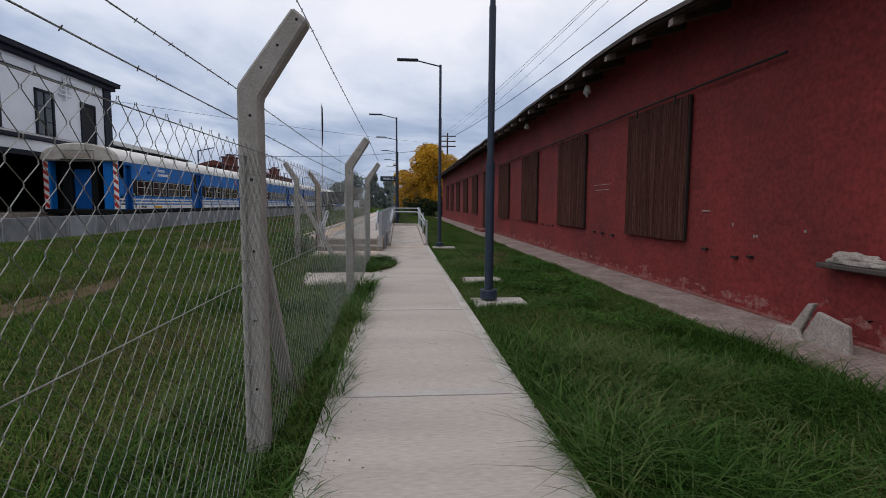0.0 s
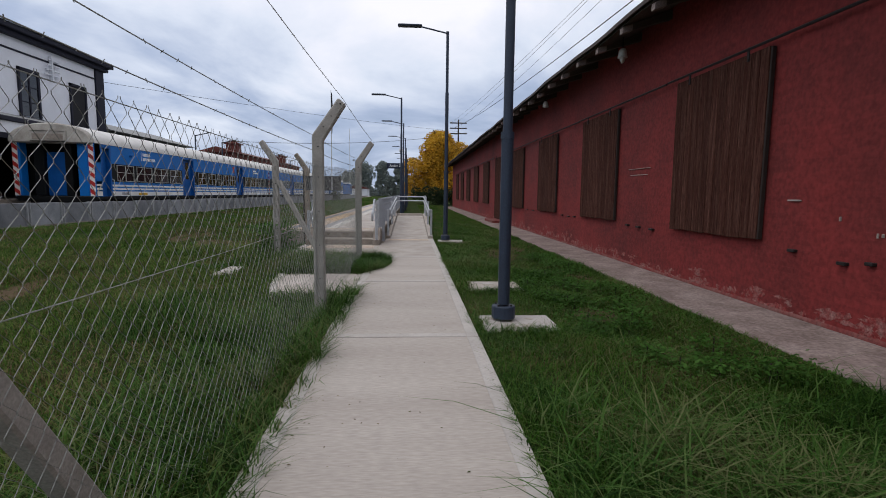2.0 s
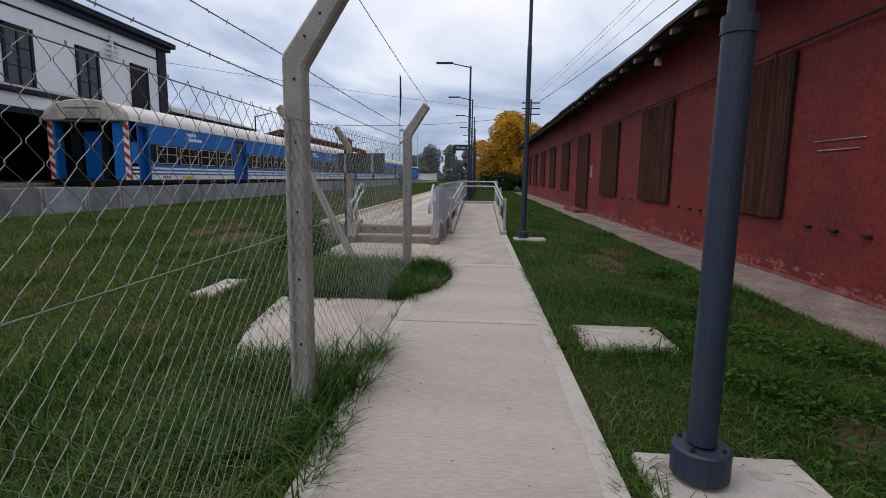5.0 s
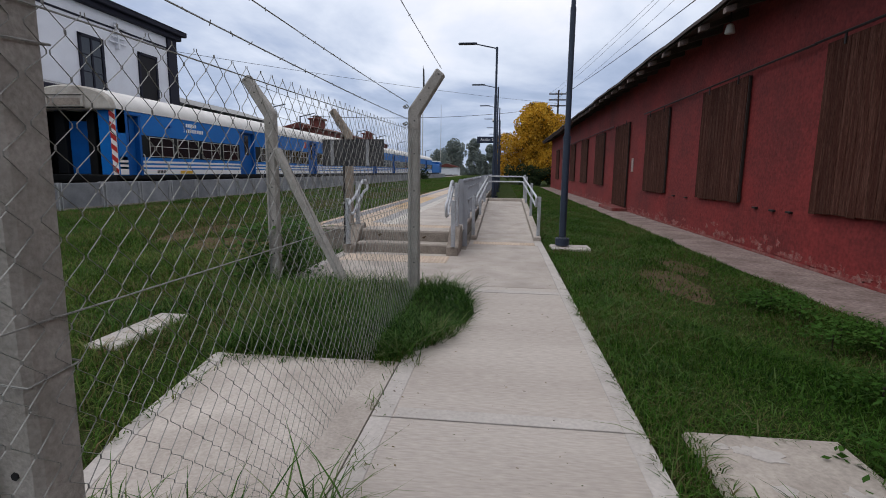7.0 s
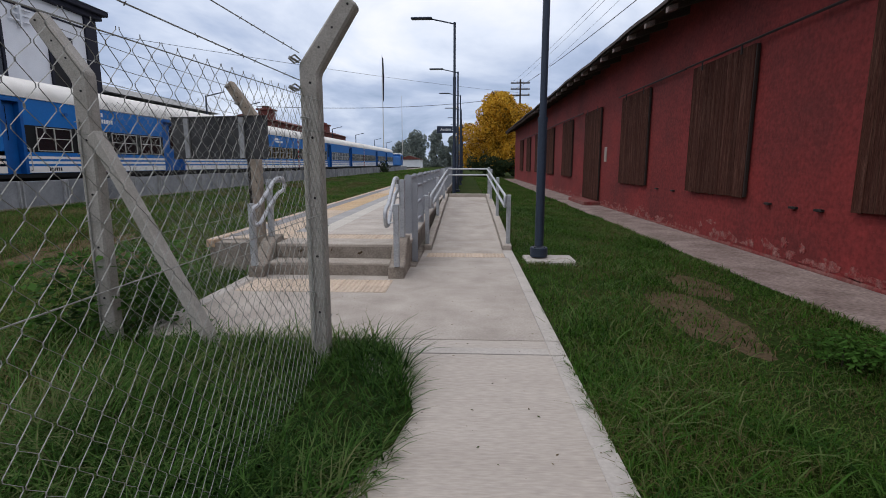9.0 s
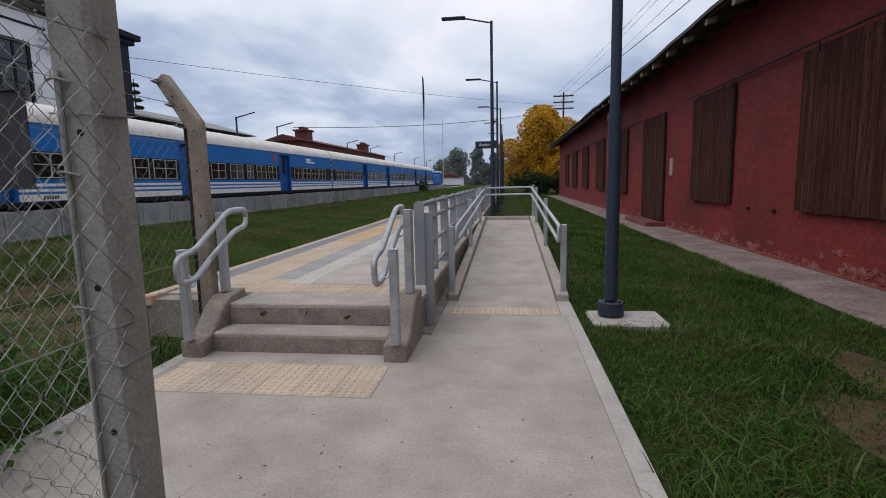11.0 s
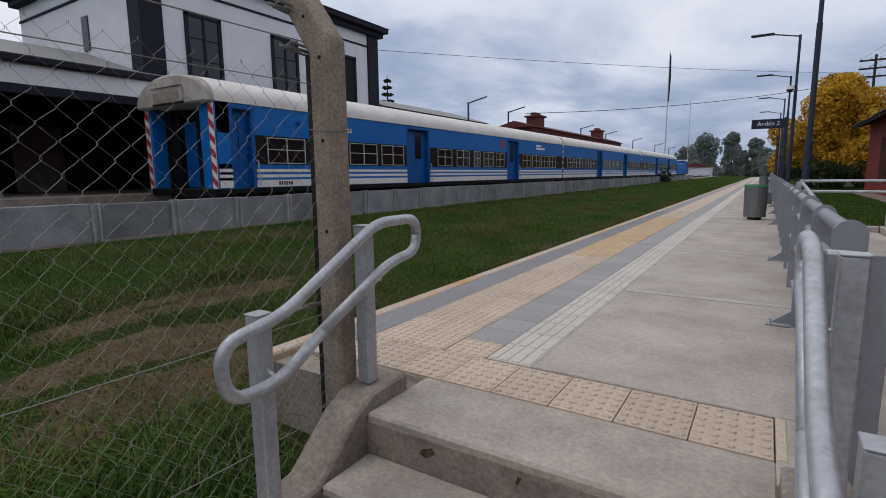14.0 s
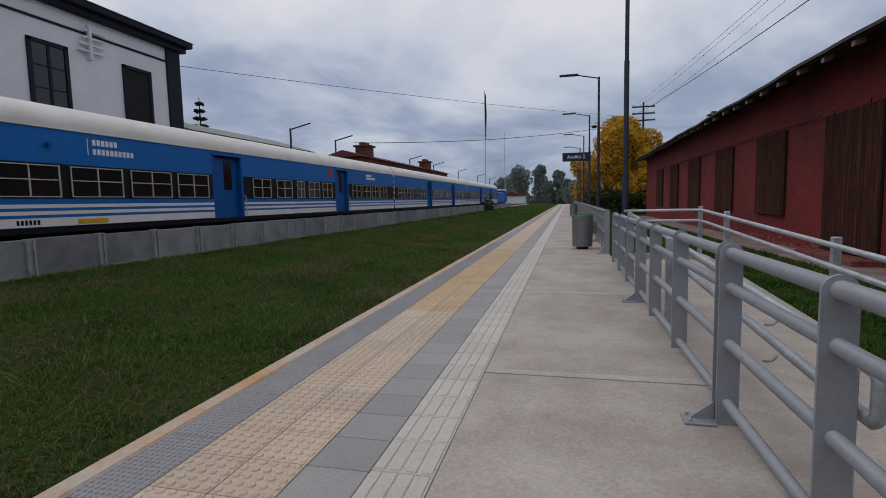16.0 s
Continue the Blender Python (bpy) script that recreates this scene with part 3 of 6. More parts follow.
def fence_post(x, y, zb, side, look_kind):
    """A cast concrete post with a cranked arm."""
    old = look_kind == "B"
    p = thing("fence_post", (x, y, -0.05), "weathered brown concrete fence post with a cranked arm beside the stairs" if old else "grey cast concrete fence post with a cranked arm", "fence post", "fence posts")
    w, s = 0.062, side
    pts = [(x - s * w, -0.3), (x - s * w, zb), (x + s * (0.30 - 0.055), zb + 0.43), (x + s * (0.30 + 0.03), zb + 0.36), (x + s * w, zb - 0.06), (x + s * w, -0.3)]
    m = POST_CONC_BROWN if old else POST_CONC
    part("shaft", prism(pts, "y", y - 0.058, y + 0.058, bevel=0.014), m, p)
    # Holes are near-black discs, their inner shade given by colour.
    for z in (0.35, 0.75, 1.15, 1.55, 1.9):
        part("hole", tube([(x + 0.01, y - 0.061, z), (x + 0.01, y - 0.05, z)], 0.009, 6), SHADE_BLACK, p)
    for k in (0.25, 0.55, 0.9):
        part("hole", tube([(x + s * 0.30 * k - s * 0.0, y - 0.061, zb + 0.40 * k), (x + s * 0.30 * k, y - 0.05, zb + 0.40 * k)], 0.008, 6), SHADE_BLACK, p)
    for z in (0.30, 0.95, 1.60):
        part("tie", tube([(x - w - 0.004, y - 0.063, z), (x + w + 0.004, y - 0.063, z - 0.01), (x + w + 0.004, y + 0.063, z), (x - w - 0.004, y + 0.063, z + 0.01)], 0.0025, 5, closed=True), GALV, p)
    if old:
        part("steel_angle", prism([(x - 0.105, y - 0.03), (x - 0.064, y - 0.03), (x - 0.064, y - 0.02), (x - 0.095, y - 0.02), (x - 0.095, y + 0.02), (x - 0.105, y + 0.02)], "z", -0.2, 1.93), IRON, p, "dark steel angle bar")
    else:
        part("tension_bar", tube([(x - 0.028, y - 0.068, 0.12), (x - 0.026, y - 0.067, 1.70)], 0.0055, 6), GALV, p, "thin galvanised tension bar")
        for z in (0.50, 1.10, 1.45, 1.68):
            part("hook", tube(rounded([(x - 0.062, y - 0.064, z), (x - 0.03, y - 0.078, z + 0.004), (x + 0.004, y - 0.066, z - 0.008)], 0.02, 3), 0.004, 5), GALV, p)
    return p


for a in POSTS:
    fence_post(*a)


def bar(name, p, q, half, material, parent):
    """A square bar between two points."""
    p, q = Vector(p), Vector(q)
    bm = bmesh.new()
    bmesh.ops.create_cube(bm, size=1.0)
    bmesh.ops.scale(bm, vec=(half * 2, half * 2, (q - p).length), verts=bm.verts)
    bmesh.ops.bevel(bm, geom=list(bm.edges), offset=0.01, segments=1, affect="EDGES")
    rot = (q - p).to_track_quat("Z", "Y").to_matrix().to_4x4()
    bmesh.ops.transform(bm, matrix=Matrix.Translation((p + q) / 2) @ rot, verts=bm.verts)
    return part(name, bm, material, parent)


def brace(p, q):
    b = thing("fence_brace", (q[0], q[1], -0.05), "slanting concrete brace leaning against a fence post", "fence brace", "fence braces")
    bar("strut", p, q, 0.045, POST_CONC, b)


brace((-0.855, 3.07, 1.30), (-0.88, 4.02, -0.12))
brace((-2.53, 13.06, 1.60), (-1.60, 12.86, -0.05))


def chain_link(p, q, z0, z1, z2, parent, w=0.098, h=0.098, r=0.0015):
    """Woven zigzag wires between two ground points, each a thin three-sided tube."""
    p, q = Vector((*p, 0)), Vector((*q, 0))
    d = (q - p)
    length = d.length
    d.normalize()
    nrm = Vector((-d.y, d.x, 0))
    cols = int(length / (w / 2))
    rows = int((max(z1, z2) - z0) / (h / 2))
    squeeze = rows * h / 2
    i = np.repeat(np.arange(rows + 1), 2)
    twist = np.tile([-0.09, 0.09], rows + 1)
    V, F, count = [], [], 0
    offs = [(math.cos(a) * r, math.sin(a) * r) for a in (0.5, 2.6, 4.7)]
    for c in range(cols):
        zig = ((i + c) % 2)
        u = (c + zig) * w / 2 + 0.005 * np.sin(i * 0.9 + c * 1.7) + 0.004 * np.sin(i * 0.23 + c * 0.31)
        bow = 0.012 * np.sin(u * 1.9) * np.sin(i * 0.12) + np.where(zig == 0, -1, 1) * 0.002
        base = np.stack([p.x + d.x * u + nrm.x * bow, p.y + d.y * u + nrm.y * bow, z0 + (i + twist) * h / 2 * ((z1 + (z2 - z1) * u / length - z0) / squeeze) + 0.01 * np.sin(u * 1.3)], 1)
        for a, b in offs:
            V.append(base + np.array([d.x * a + nrm.x * b, d.y * a + nrm.y * b, 0]))
        k = np.arange(2 * rows + 1)
        n = 2 * rows + 2
        for s in range(3):
            A, B = count + s * n, count + ((s + 1) % 3) * n
            F.append(np.stack([A + k, B + k, B + k + 1, A + k + 1], 1))
        count += 3 * n
    V, F = np.concatenate(V), np.concatenate(F)
    me = bpy.data.meshes.new("mesh_panel")
    me.vertices.add(len(V))
    me.vertices.foreach_set("co", (V - np.array(root_base(parent))).ravel())
    me.loops.add(F.size)
    me.loops.foreach_set("vertex_index", F.ravel().astype(np.int32))
    me.polygons.add(len(F))
    me.polygons.foreach_set("loop_start", (np.arange(len(F)) * 4).astype(np.int32))
    me.update(calc_edges=True)
    me.shade_flat()
    me.materials.append(GALV)
    return tagged(link_mesh("mesh_panel", me, parent, "woven galvanised wire mesh"), kind="stuff")


fence = thing("chain_link_fence", (-0.8, 5, 0), "galvanised chain-link fence with barbed wire strung along concrete posts", "fence")
LINE = [(-0.795, -2.4), (-0.768, 2.98), (-0.733, 8.09), (-0.753, 12.80)]
for a, b, za, zb in zip(LINE, LINE[1:], (1.72, 1.70, 1.675), (1.71, 1.675, 1.81)):
    chain_link(a, b, -0.03, za, zb, fence)
chain_link((-0.80, 12.87), (-2.54, 13.17), 0.0, 1.84, 1.82, fence)
chain_link((-2.66, 13.1), (-2.57, 15.87), 0.0, 1.86, 1.84, fence, r=0.0010)


def wire(pts, r, parent, barbs=False, sag=0.02, name="wire", material=None):
    P = []
    for a, b in zip(pts, pts[1:]):
        a, b = Vector(a), Vector(b)
        for k in range(8):
            u = k / 8
            v = a.lerp(b, u)
            v.z -= sag * 4 * u * (1 - u)
            P.append(v)
    P.append(Vector(pts[-1]))
    bm = tube(P, r, 5)
    if barbs:
        for a, b in zip(P, P[1:]):
            n = max(1, int((b - a).length / 0.13))
            for k in range(n):
                v = a.lerp(b, k / n)
                e = Vector((random.uniform(-1, 1), random.uniform(-0.5, 0.5), random.uniform(-1, 1))).normalized() * 0.011
                tube([v - e, v + e], 0.0022, 3, bm)
    return part(name, bm, material or GALV, parent)


for zs, dx in (((2.48, 2.49, 2.46, 2.45), 0.29), ((2.08, 2.055, 2.045, 2.10), -0.075), ((1.95, 1.885, 1.87, 1.925), -0.075)):
    wire([(p[0] + dx, p[1], z) for p, z in zip(POSTS, zs)], 0.003, fence, True, 0.018, "barbed_wire")
for zs in ((1.03, 1.03, 1.06, 1.05), (1.70, 1.70, 1.665, 1.79)):
    wire([(p[0] + 0.066, p[1], z) for p, z in zip(POSTS, zs)], 0.0022, fence, False, 0.012, "tension_wire")
for z in (0.25, 0.75, 1.80):
    wire([(-2.655, 13.1, z), (-2.565, 15.87, z)], 0.0022, fence, False, 0.01, "tension_wire")
for z, dx in ((0.36, -0.27), (0.16, -0.16), (0.0, -0.09)):
    wire([(-2.60 + dx, 13.1, 2.03 + z), (-2.50 + dx, 15.87, 1.98 + z)], 0.003, fence, True, 0.015, "barbed_wire")
for x, y, z in ((-0.90, 12.73, 2.04), (-0.90, 12.71, 1.86), (-2.77, 15.80, 2.32), (-2.66, 15.80, 2.12), (-2.59, 15.79, 1.94), (-2.58, 15.79, 0.80)):
    bm = tube([(x - 0.02, y - 0.06, z), (x + 0.02, y - 0.06, z + 0.02), (x + 0.02, y + 0.05, z + 0.01), (x - 0.02, y + 0.05, z - 0.01)], 0.006, 5, closed=True)
    tube([(x, y - 0.1, z), (x, y + 0.07, z)], 0.008, 6, bm)
    part("wire_strainer", bm, GALV, fence)

# ---- sign on the fence return, seen from behind ----
fence_sign = thing("fence_sign", (-1.58, 13.05, 1.4), "back of a dark steel sign with pale battens on the fence", "sign")


def on_return(x, off):
    return 12.87 + (-0.80 - x) * 0.1724 + off


def return_slab(x0, x1, o0, o1, z0, z1):
    return prism([(x0, on_return(x0, o0)), (x1, on_return(x1, o0)), (x1, on_return(x1, o1)), (x0, on_return(x0, o1))], "z", z0, z1)


part("board", return_slab(-1.975, -1.20, 0.035, 0.042, 1.412, 1.712), SIGN_BACK, fence_sign)
for x in (-1.845, -1.40):
    part("batten", return_slab(x - 0.019, x + 0.019, 0.015, 0.033, 1.42, 1.705), PANEL_POST, fence_sign)
part("rim", return_slab(-1.98, -1.195, 0.028, 0.045, 1.712, 1.718), SIGN_BACK, fence_sign)
for x in (-1.845, -1.40):
    part("wire_tie", tube([(x - 0.02, on_return(x, -0.006), 1.66), (x + 0.02, on_return(x, -0.006), 1.66), (x + 0.02, on_return(x, 0.04), 1.665), (x - 0.02, on_return(x, 0.04), 1.665)], 0.0025, 5, closed=True), GALV, fence_sign)

# ---- lamps ----
LAMPS = [(1.31, 7.40), (1.29, 16.8), (-0.20, 26.5), (-0.24, 35.3), (-0.22, 44.0), (-0.25, 53.0), (-0.3, 62.0), (-0.3, 71.0)]


def ring(x, y, z0, z1, r0, r1=None, n=20, bm=None):
    return tube([(x, y, z0), (x, y, z1)], r0, n, bm, r1=r1)


def lamp_post(x, y, zb, h):
    p = thing("lamp_post", (x, y, zb), "slim dark blue-grey steel lamp post with a flat side arm", "lamp post", "lamp posts")
    bm = ring(x, y, zb, zb + 0.125, 0.128)
    ring(x, y, zb + 0.125, zb + 0.135, 0.128, 0.118, bm=bm)
    part("base_collar", bm, LAMP_STEEL, p)
    for k in range(4):
        part("bolt", ring(x + 0.10 * math.cos(0.8 + 1.57 * k), y + 0.10 * math.sin(0.8 + 1.57 * k), zb + 0.13, zb + 0.15, 0.010, n=6), IRON, p)
    part("shaft", ring(x, y, zb + 0.15, zb + 1.95, 0.064), LAMP_STEEL, p, smooth=False)
    bm = ring(x, y, zb + 1.93, zb + 2.0, 0.070)
    part("joint_ring", bm, LAMP_STEEL, p)
    part("upper_shaft", ring(x, y, zb + 2.0, zb + 4.2, 0.050), LAMP_STEEL, p)
    part("top_shaft", ring(x, y, zb + 4.2, zb + h, 0.040), LAMP_STEEL, p)
    part("arm", tube([(x, y, zb + h - 0.05), (x - 0.8, y, zb + h + 0.12)], 0.022, 8), LAMP_STEEL, p)
    bm = box(x - 1.40, x - 0.72, y - 0.11, y + 0.11, zb + h + 0.10, zb + h + 0.155, 0.02)
    part("lamp_head", bm, LAMP_STEEL, p)
    return p


for i, (x, y) in enumerate(LAMPS):
    lamp_post(x, y, 0.03 if i < 2 else -0.05, 5.88)
for i, (x0, x1, y0, y1, z) in enumerate([(1.06, 1.86, 6.98, 7.62, 0.0), (1.07, 1.80, 16.48, 17.02, 0.01), (1.16, 1.96, 9.22, 9.92, -0.01), (-3.12, -2.82, 10.7, 11.65, -0.03)]):
    pd = thing("concrete_pad", ((x0 + x1) / 2, (y0 + y1) / 2, z - 0.1), "small pale concrete pad with mortar stains set in the lawn", "pad", "concrete pads")
    part("pad", box(x0, x1, y0, y1, z - 0.15, z, 0.02), CONC_TREAD if i == 2 else CONC_EDGE, pd)
    for k in range(5):
        cx, cy = random.uniform(x0 + 0.14, x1 - 0.14), random.uniform(y0 + 0.12, y1 - 0.12)
        r = random.uniform(0.05, 0.11)
        blob = [(cx + r * (0.8 + 0.9 * noise.noise(Vector((a * 1.1, i * 5.0, k)))) * math.cos(a * 0.449), cy + r * 0.8 * (0.8 + 0.9 * noise.noise(Vector((a * 1.1, i * 5.0, k + 9)))) * math.sin(a * 0.449)) for a in range(14)]
        part("mortar_smear", prism(blob, "z", z - 0.01, z + 0.002 + 0.0006 * k), CONC_TREAD if i != 2 else CONC_EDGE, pd)


dome = thing("dome_camera", (-0.36, 35.2, 4.0), "small white dome camera on a short bracket of a lamp post", "security camera")
part("bracket", tube([(-0.26, 35.28, 4.18), (-0.40, 35.2, 4.20)], 0.025, 6), LAMP_STEEL, dome)
part("housing", ring(-0.40, 35.2, 4.08, 4.2, 0.13, 0.10, 14), TRAIN_WHITE, dome)
part("dome", ring(-0.40, 35.2, 4.0, 4.08, 0.06, 0.12, 14), GLASS_DARK, dome)

# ---- stair and ramp rails ----
def stair_rail(x, name_label):
    r = thing("stair_handrail", (x, 15.6, 0.2), name_label, "handrail", "stair handrails")
    for y, z0, z1 in ((15.33, 0.15, 0.90), (15.92, 0.43, 1.17)):
        part("post", box(x - 0.034, x + 0.034, y - 0.034, y + 0.034, z0, z1, 0.006), RAIL, r)
        part("cap", box(x - 0.036, x + 0.036, y - 0.036, y + 0.036, z1, z1 + 0.006, 0.002), RAIL, r)
    return r


def rail_loop(x, r):
    xo = x + 0.095
    pts = [(xo, 15.55, 0.79), (xo, 15.33, 0.66), (xo, 15.12, 0.66), (xo, 15.10, 0.86), (xo, 15.36, 0.90), (xo, 15.90, 1.19), (xo, 16.20, 1.19), (xo, 16.20, 1.03), (xo, 15.98, 1.00), (xo, 15.55, 0.79)]
    part("rail_loop", tube(rounded(pts, 0.09, 5), 0.024, 10), RAIL, r, smooth=True)
    for y, z in ((15.33, 0.70), (15.92, 0.96)):
        part("bracket", tube([(x + 0.02, y, z), (xo, y, z - 0.03)], 0.008, 6), RAIL, r)


ra = stair_rail(-2.37, "galvanised tube stair handrail with looped ends on square posts")
rail_loop(-2.37, ra)
rb = stair_rail(-0.62, "galvanised tube stair handrail with looped ends on square posts")


def rail_loop_b(x, r):
    xo = x - 0.095
    pts = [(xo, 15.55, 0.79), (xo, 15.33, 0.66), (xo, 15.12, 0.66), (xo, 15.10, 0.86), (xo, 15.36, 0.90), (xo, 15.90, 1.19), (xo, 16.20, 1.19), (xo, 16.20, 1.03), (xo, 15.98, 1.00), (xo, 15.55, 0.79)]
    part("rail_loop", tube(rounded(pts, 0.09, 5), 0.024, 10), RAIL, r, smooth=True)
    for y, z in ((15.33, 0.70), (15.92, 0.96)):
        part("bracket", tube([(x - 0.02, y, z), (xo, y, z - 0.03)], 0.008, 6), RAIL, r)


rail_loop_b(-0.62, rb)


def ramp_z(y):
    return 0.0 if y < RY0 else min(RZ, RZ * (y - RY0) / (RY1 - RY0))


def ramp_rail():
    r = thing("ramp_handrail", (0.9, 17.6, 0), "galvanised two-bar tube handrail round the access ramp", "handrail")
    for x, ys in ((0.90, (17.62, 20.6, 23.7, 25.2)), (-0.42, (17.55, 20.6, 23.7))):
        for y in ys:
            z = ramp_z(y)
            part("post", box(x - 0.033, x + 0.033, y - 0.033, y + 0.033, z - 0.05, z + 0.86 + (0.06 if y > 18 else 0.0), 0.006), RAIL, r)
    for dz in (0.86, 0.68):
        a = [(0.83, 17.55, ramp_z(17.6) + dz - 0.0), (0.83, RY1, RZ + dz), (0.83, 25.15, RZ + dz), (-0.35, 25.15, RZ + dz)]
        part("rail", tube(rounded(a, 0.12, 4), 0.024, 10), RAIL, r, smooth=True)
        b = [(-0.35, 17.5, ramp_z(17.6) + dz), (-0.35, RY1 - 0.4, RZ + dz - 0.02)]
        part("rail", tube(b, 0.024, 10), RAIL, r, smooth=True)
    for x in (0.83, -0.35):
        y = 17.52
        z = ramp_z(17.6)
        part("rail_end", tube(rounded([(x, y + 0.05, z + 0.86), (x, y - 0.04, z + 0.855), (x, y - 0.04, z + 0.68), (x, y + 0.05, z + 0.68)], 0.07, 4), 0.024, 10), RAIL, r, smooth=True)
    for y in (18.3, 20.6, 23.7):
        z = ramp_z(y)
        for dz in (0.63, 0.81):
            part("bracket", tube(rounded([(-0.41, y, z + dz - 0.03), (-0.37, y, z + dz - 0.03), (-0.35, y, z + dz)], 0.02, 3), 0.007, 6), RAIL, r)


ramp_rail()

RX = -0.588
RAIL_Z = (1.19, 1.03, 0.76, 0.47)


def plate(y, z0, z1, w=0.049, thick=0.012):
    """A flat upright with a rounded head, square to the rails."""
    c = [(RX + w * math.cos(a), z1 - w + w * math.sin(a)) for a in (math.pi * k / 8 for k in range(9))]
    return prism(c + [(RX - w, z0), (RX + w, z0)], "y", y - thick / 2, y + thick / 2)


def platform_rail(y0, y1, stations, joints, label):
    r = thing("platform_railing", (RX, y0, 0.36), label, "railing", "platform railings")
    for y in stations:
        part("upright", plate(y, 0.42, 1.235), RAIL_PAINT, r)
    for y in joints:
        for d in (-0.035, 0.035):
            part("upright", plate(y + d, 0.33, 1.24), RAIL_PAINT, r)
        f = part("foot_plate", box(RX - 0.19, RX - 0.045, y - 0.07, y + 0.05, 0.361, 0.371, 0.002), RAIL_PAINT, r)
        part("gusset", prism([(RX - 0.16, 0.371), (RX - 0.05, 0.371), (RX - 0.05, 0.46)], "y", y - 0.006, y + 0.006), RAIL_PAINT, r)
        for dy in (-0.05, 0.03):
            part("bolt", tube([(RX - 0.165, y + dy, 0.37), (RX - 0.165, y + dy, 0.388)], 0.009, 6), RAIL, f)
    for z in RAIL_Z:
        part("rail", tube([(RX, y0, z), (RX, y1, z)], 0.029 if z > 1.1 else 0.025, 10), RAIL_PAINT, r, smooth=True)
    return r


platform_rail(16.32, 24.2, [16.32, 17.23, 19.3, 20.3, 22.2, 23.2, 24.2], [18.24, 21.22], "grey steel platform railing of four tubes between flat uprights")
ys = [26.0 + 1.0 * k for k in range(56)]
platform_rail(26.0, 81.0, [y for i, y in enumerate(ys) if i % 3], [y for i, y in enumerate(ys) if i % 3 == 0], "long grey steel railing along the far platform edge")
mb = thing("railing_mount", (-0.5, 16.36, 0.0), "flat grey steel bar fixing the railing to the platform side", "railing bar")
part("bar", box(RX + 0.045, RX + 0.13, 16.33, 16.345, 0.02, 1.12, 0.003), RAIL_PAINT, mb)
gp = thing("railing_end_post", (-0.64, 16.06, 0.4), "square galvanised post at the head of the stairs", "post")
part("post", box(-0.675, -0.605, 16.03, 16.10, 0.36, 1.16, 0.006), RAIL, gp)


# ---- train ----
TX = -11.0


def gable_panel(pts, y0, y1, material, name, parent):
    return part(name, prism(pts, "y", y0, y1), material, parent)


def stripes(x0, x1, y, z0, z1, parent):
    """A white strip with slanting red bars, facing the camera's side."""
    st = part("warning_strip", box(x0, x1, y - 0.012, y, z0, z1), TRAIN_WHITE, parent, "red and white diagonal warning strip")
    n = 6
    w = x1 - x0
    h = (z1 - z0) / n
    for k in range(n):
        z = z0 + k * h
        part("red_bar", prism([(x0, z + h * 0.45), (x1, z), (x1, min(z + h * 0.5, z1)), (x0, min(z + h * 0.95, z1))], "y", y - 0.017, y - 0.0125), TRAIN_RED, st)


def train_window(y0, y1, z0, z1, parent):
    x = TX + 0.012
    w = part("window", box(x - 0.03, x - 0.005, y0, y1, z0, z1), GLASS_DARK, parent)
    bm = None
    t = 0.024
    for a in (y0, y1 - t, (y0 + y1 - t) / 2):
        bm = box(x - 0.006, x + 0.014, a, a + t, z0, z1, 0, bm)
    for b in (z0, z1 - t, z0 + (z1 - z0) * 0.52):
        bm = box(x - 0.006, x + 0.012, y0, y1, b, b + t * 0.8, 0, bm)
    part("frame", bm, ALU, w, "aluminium window frame")


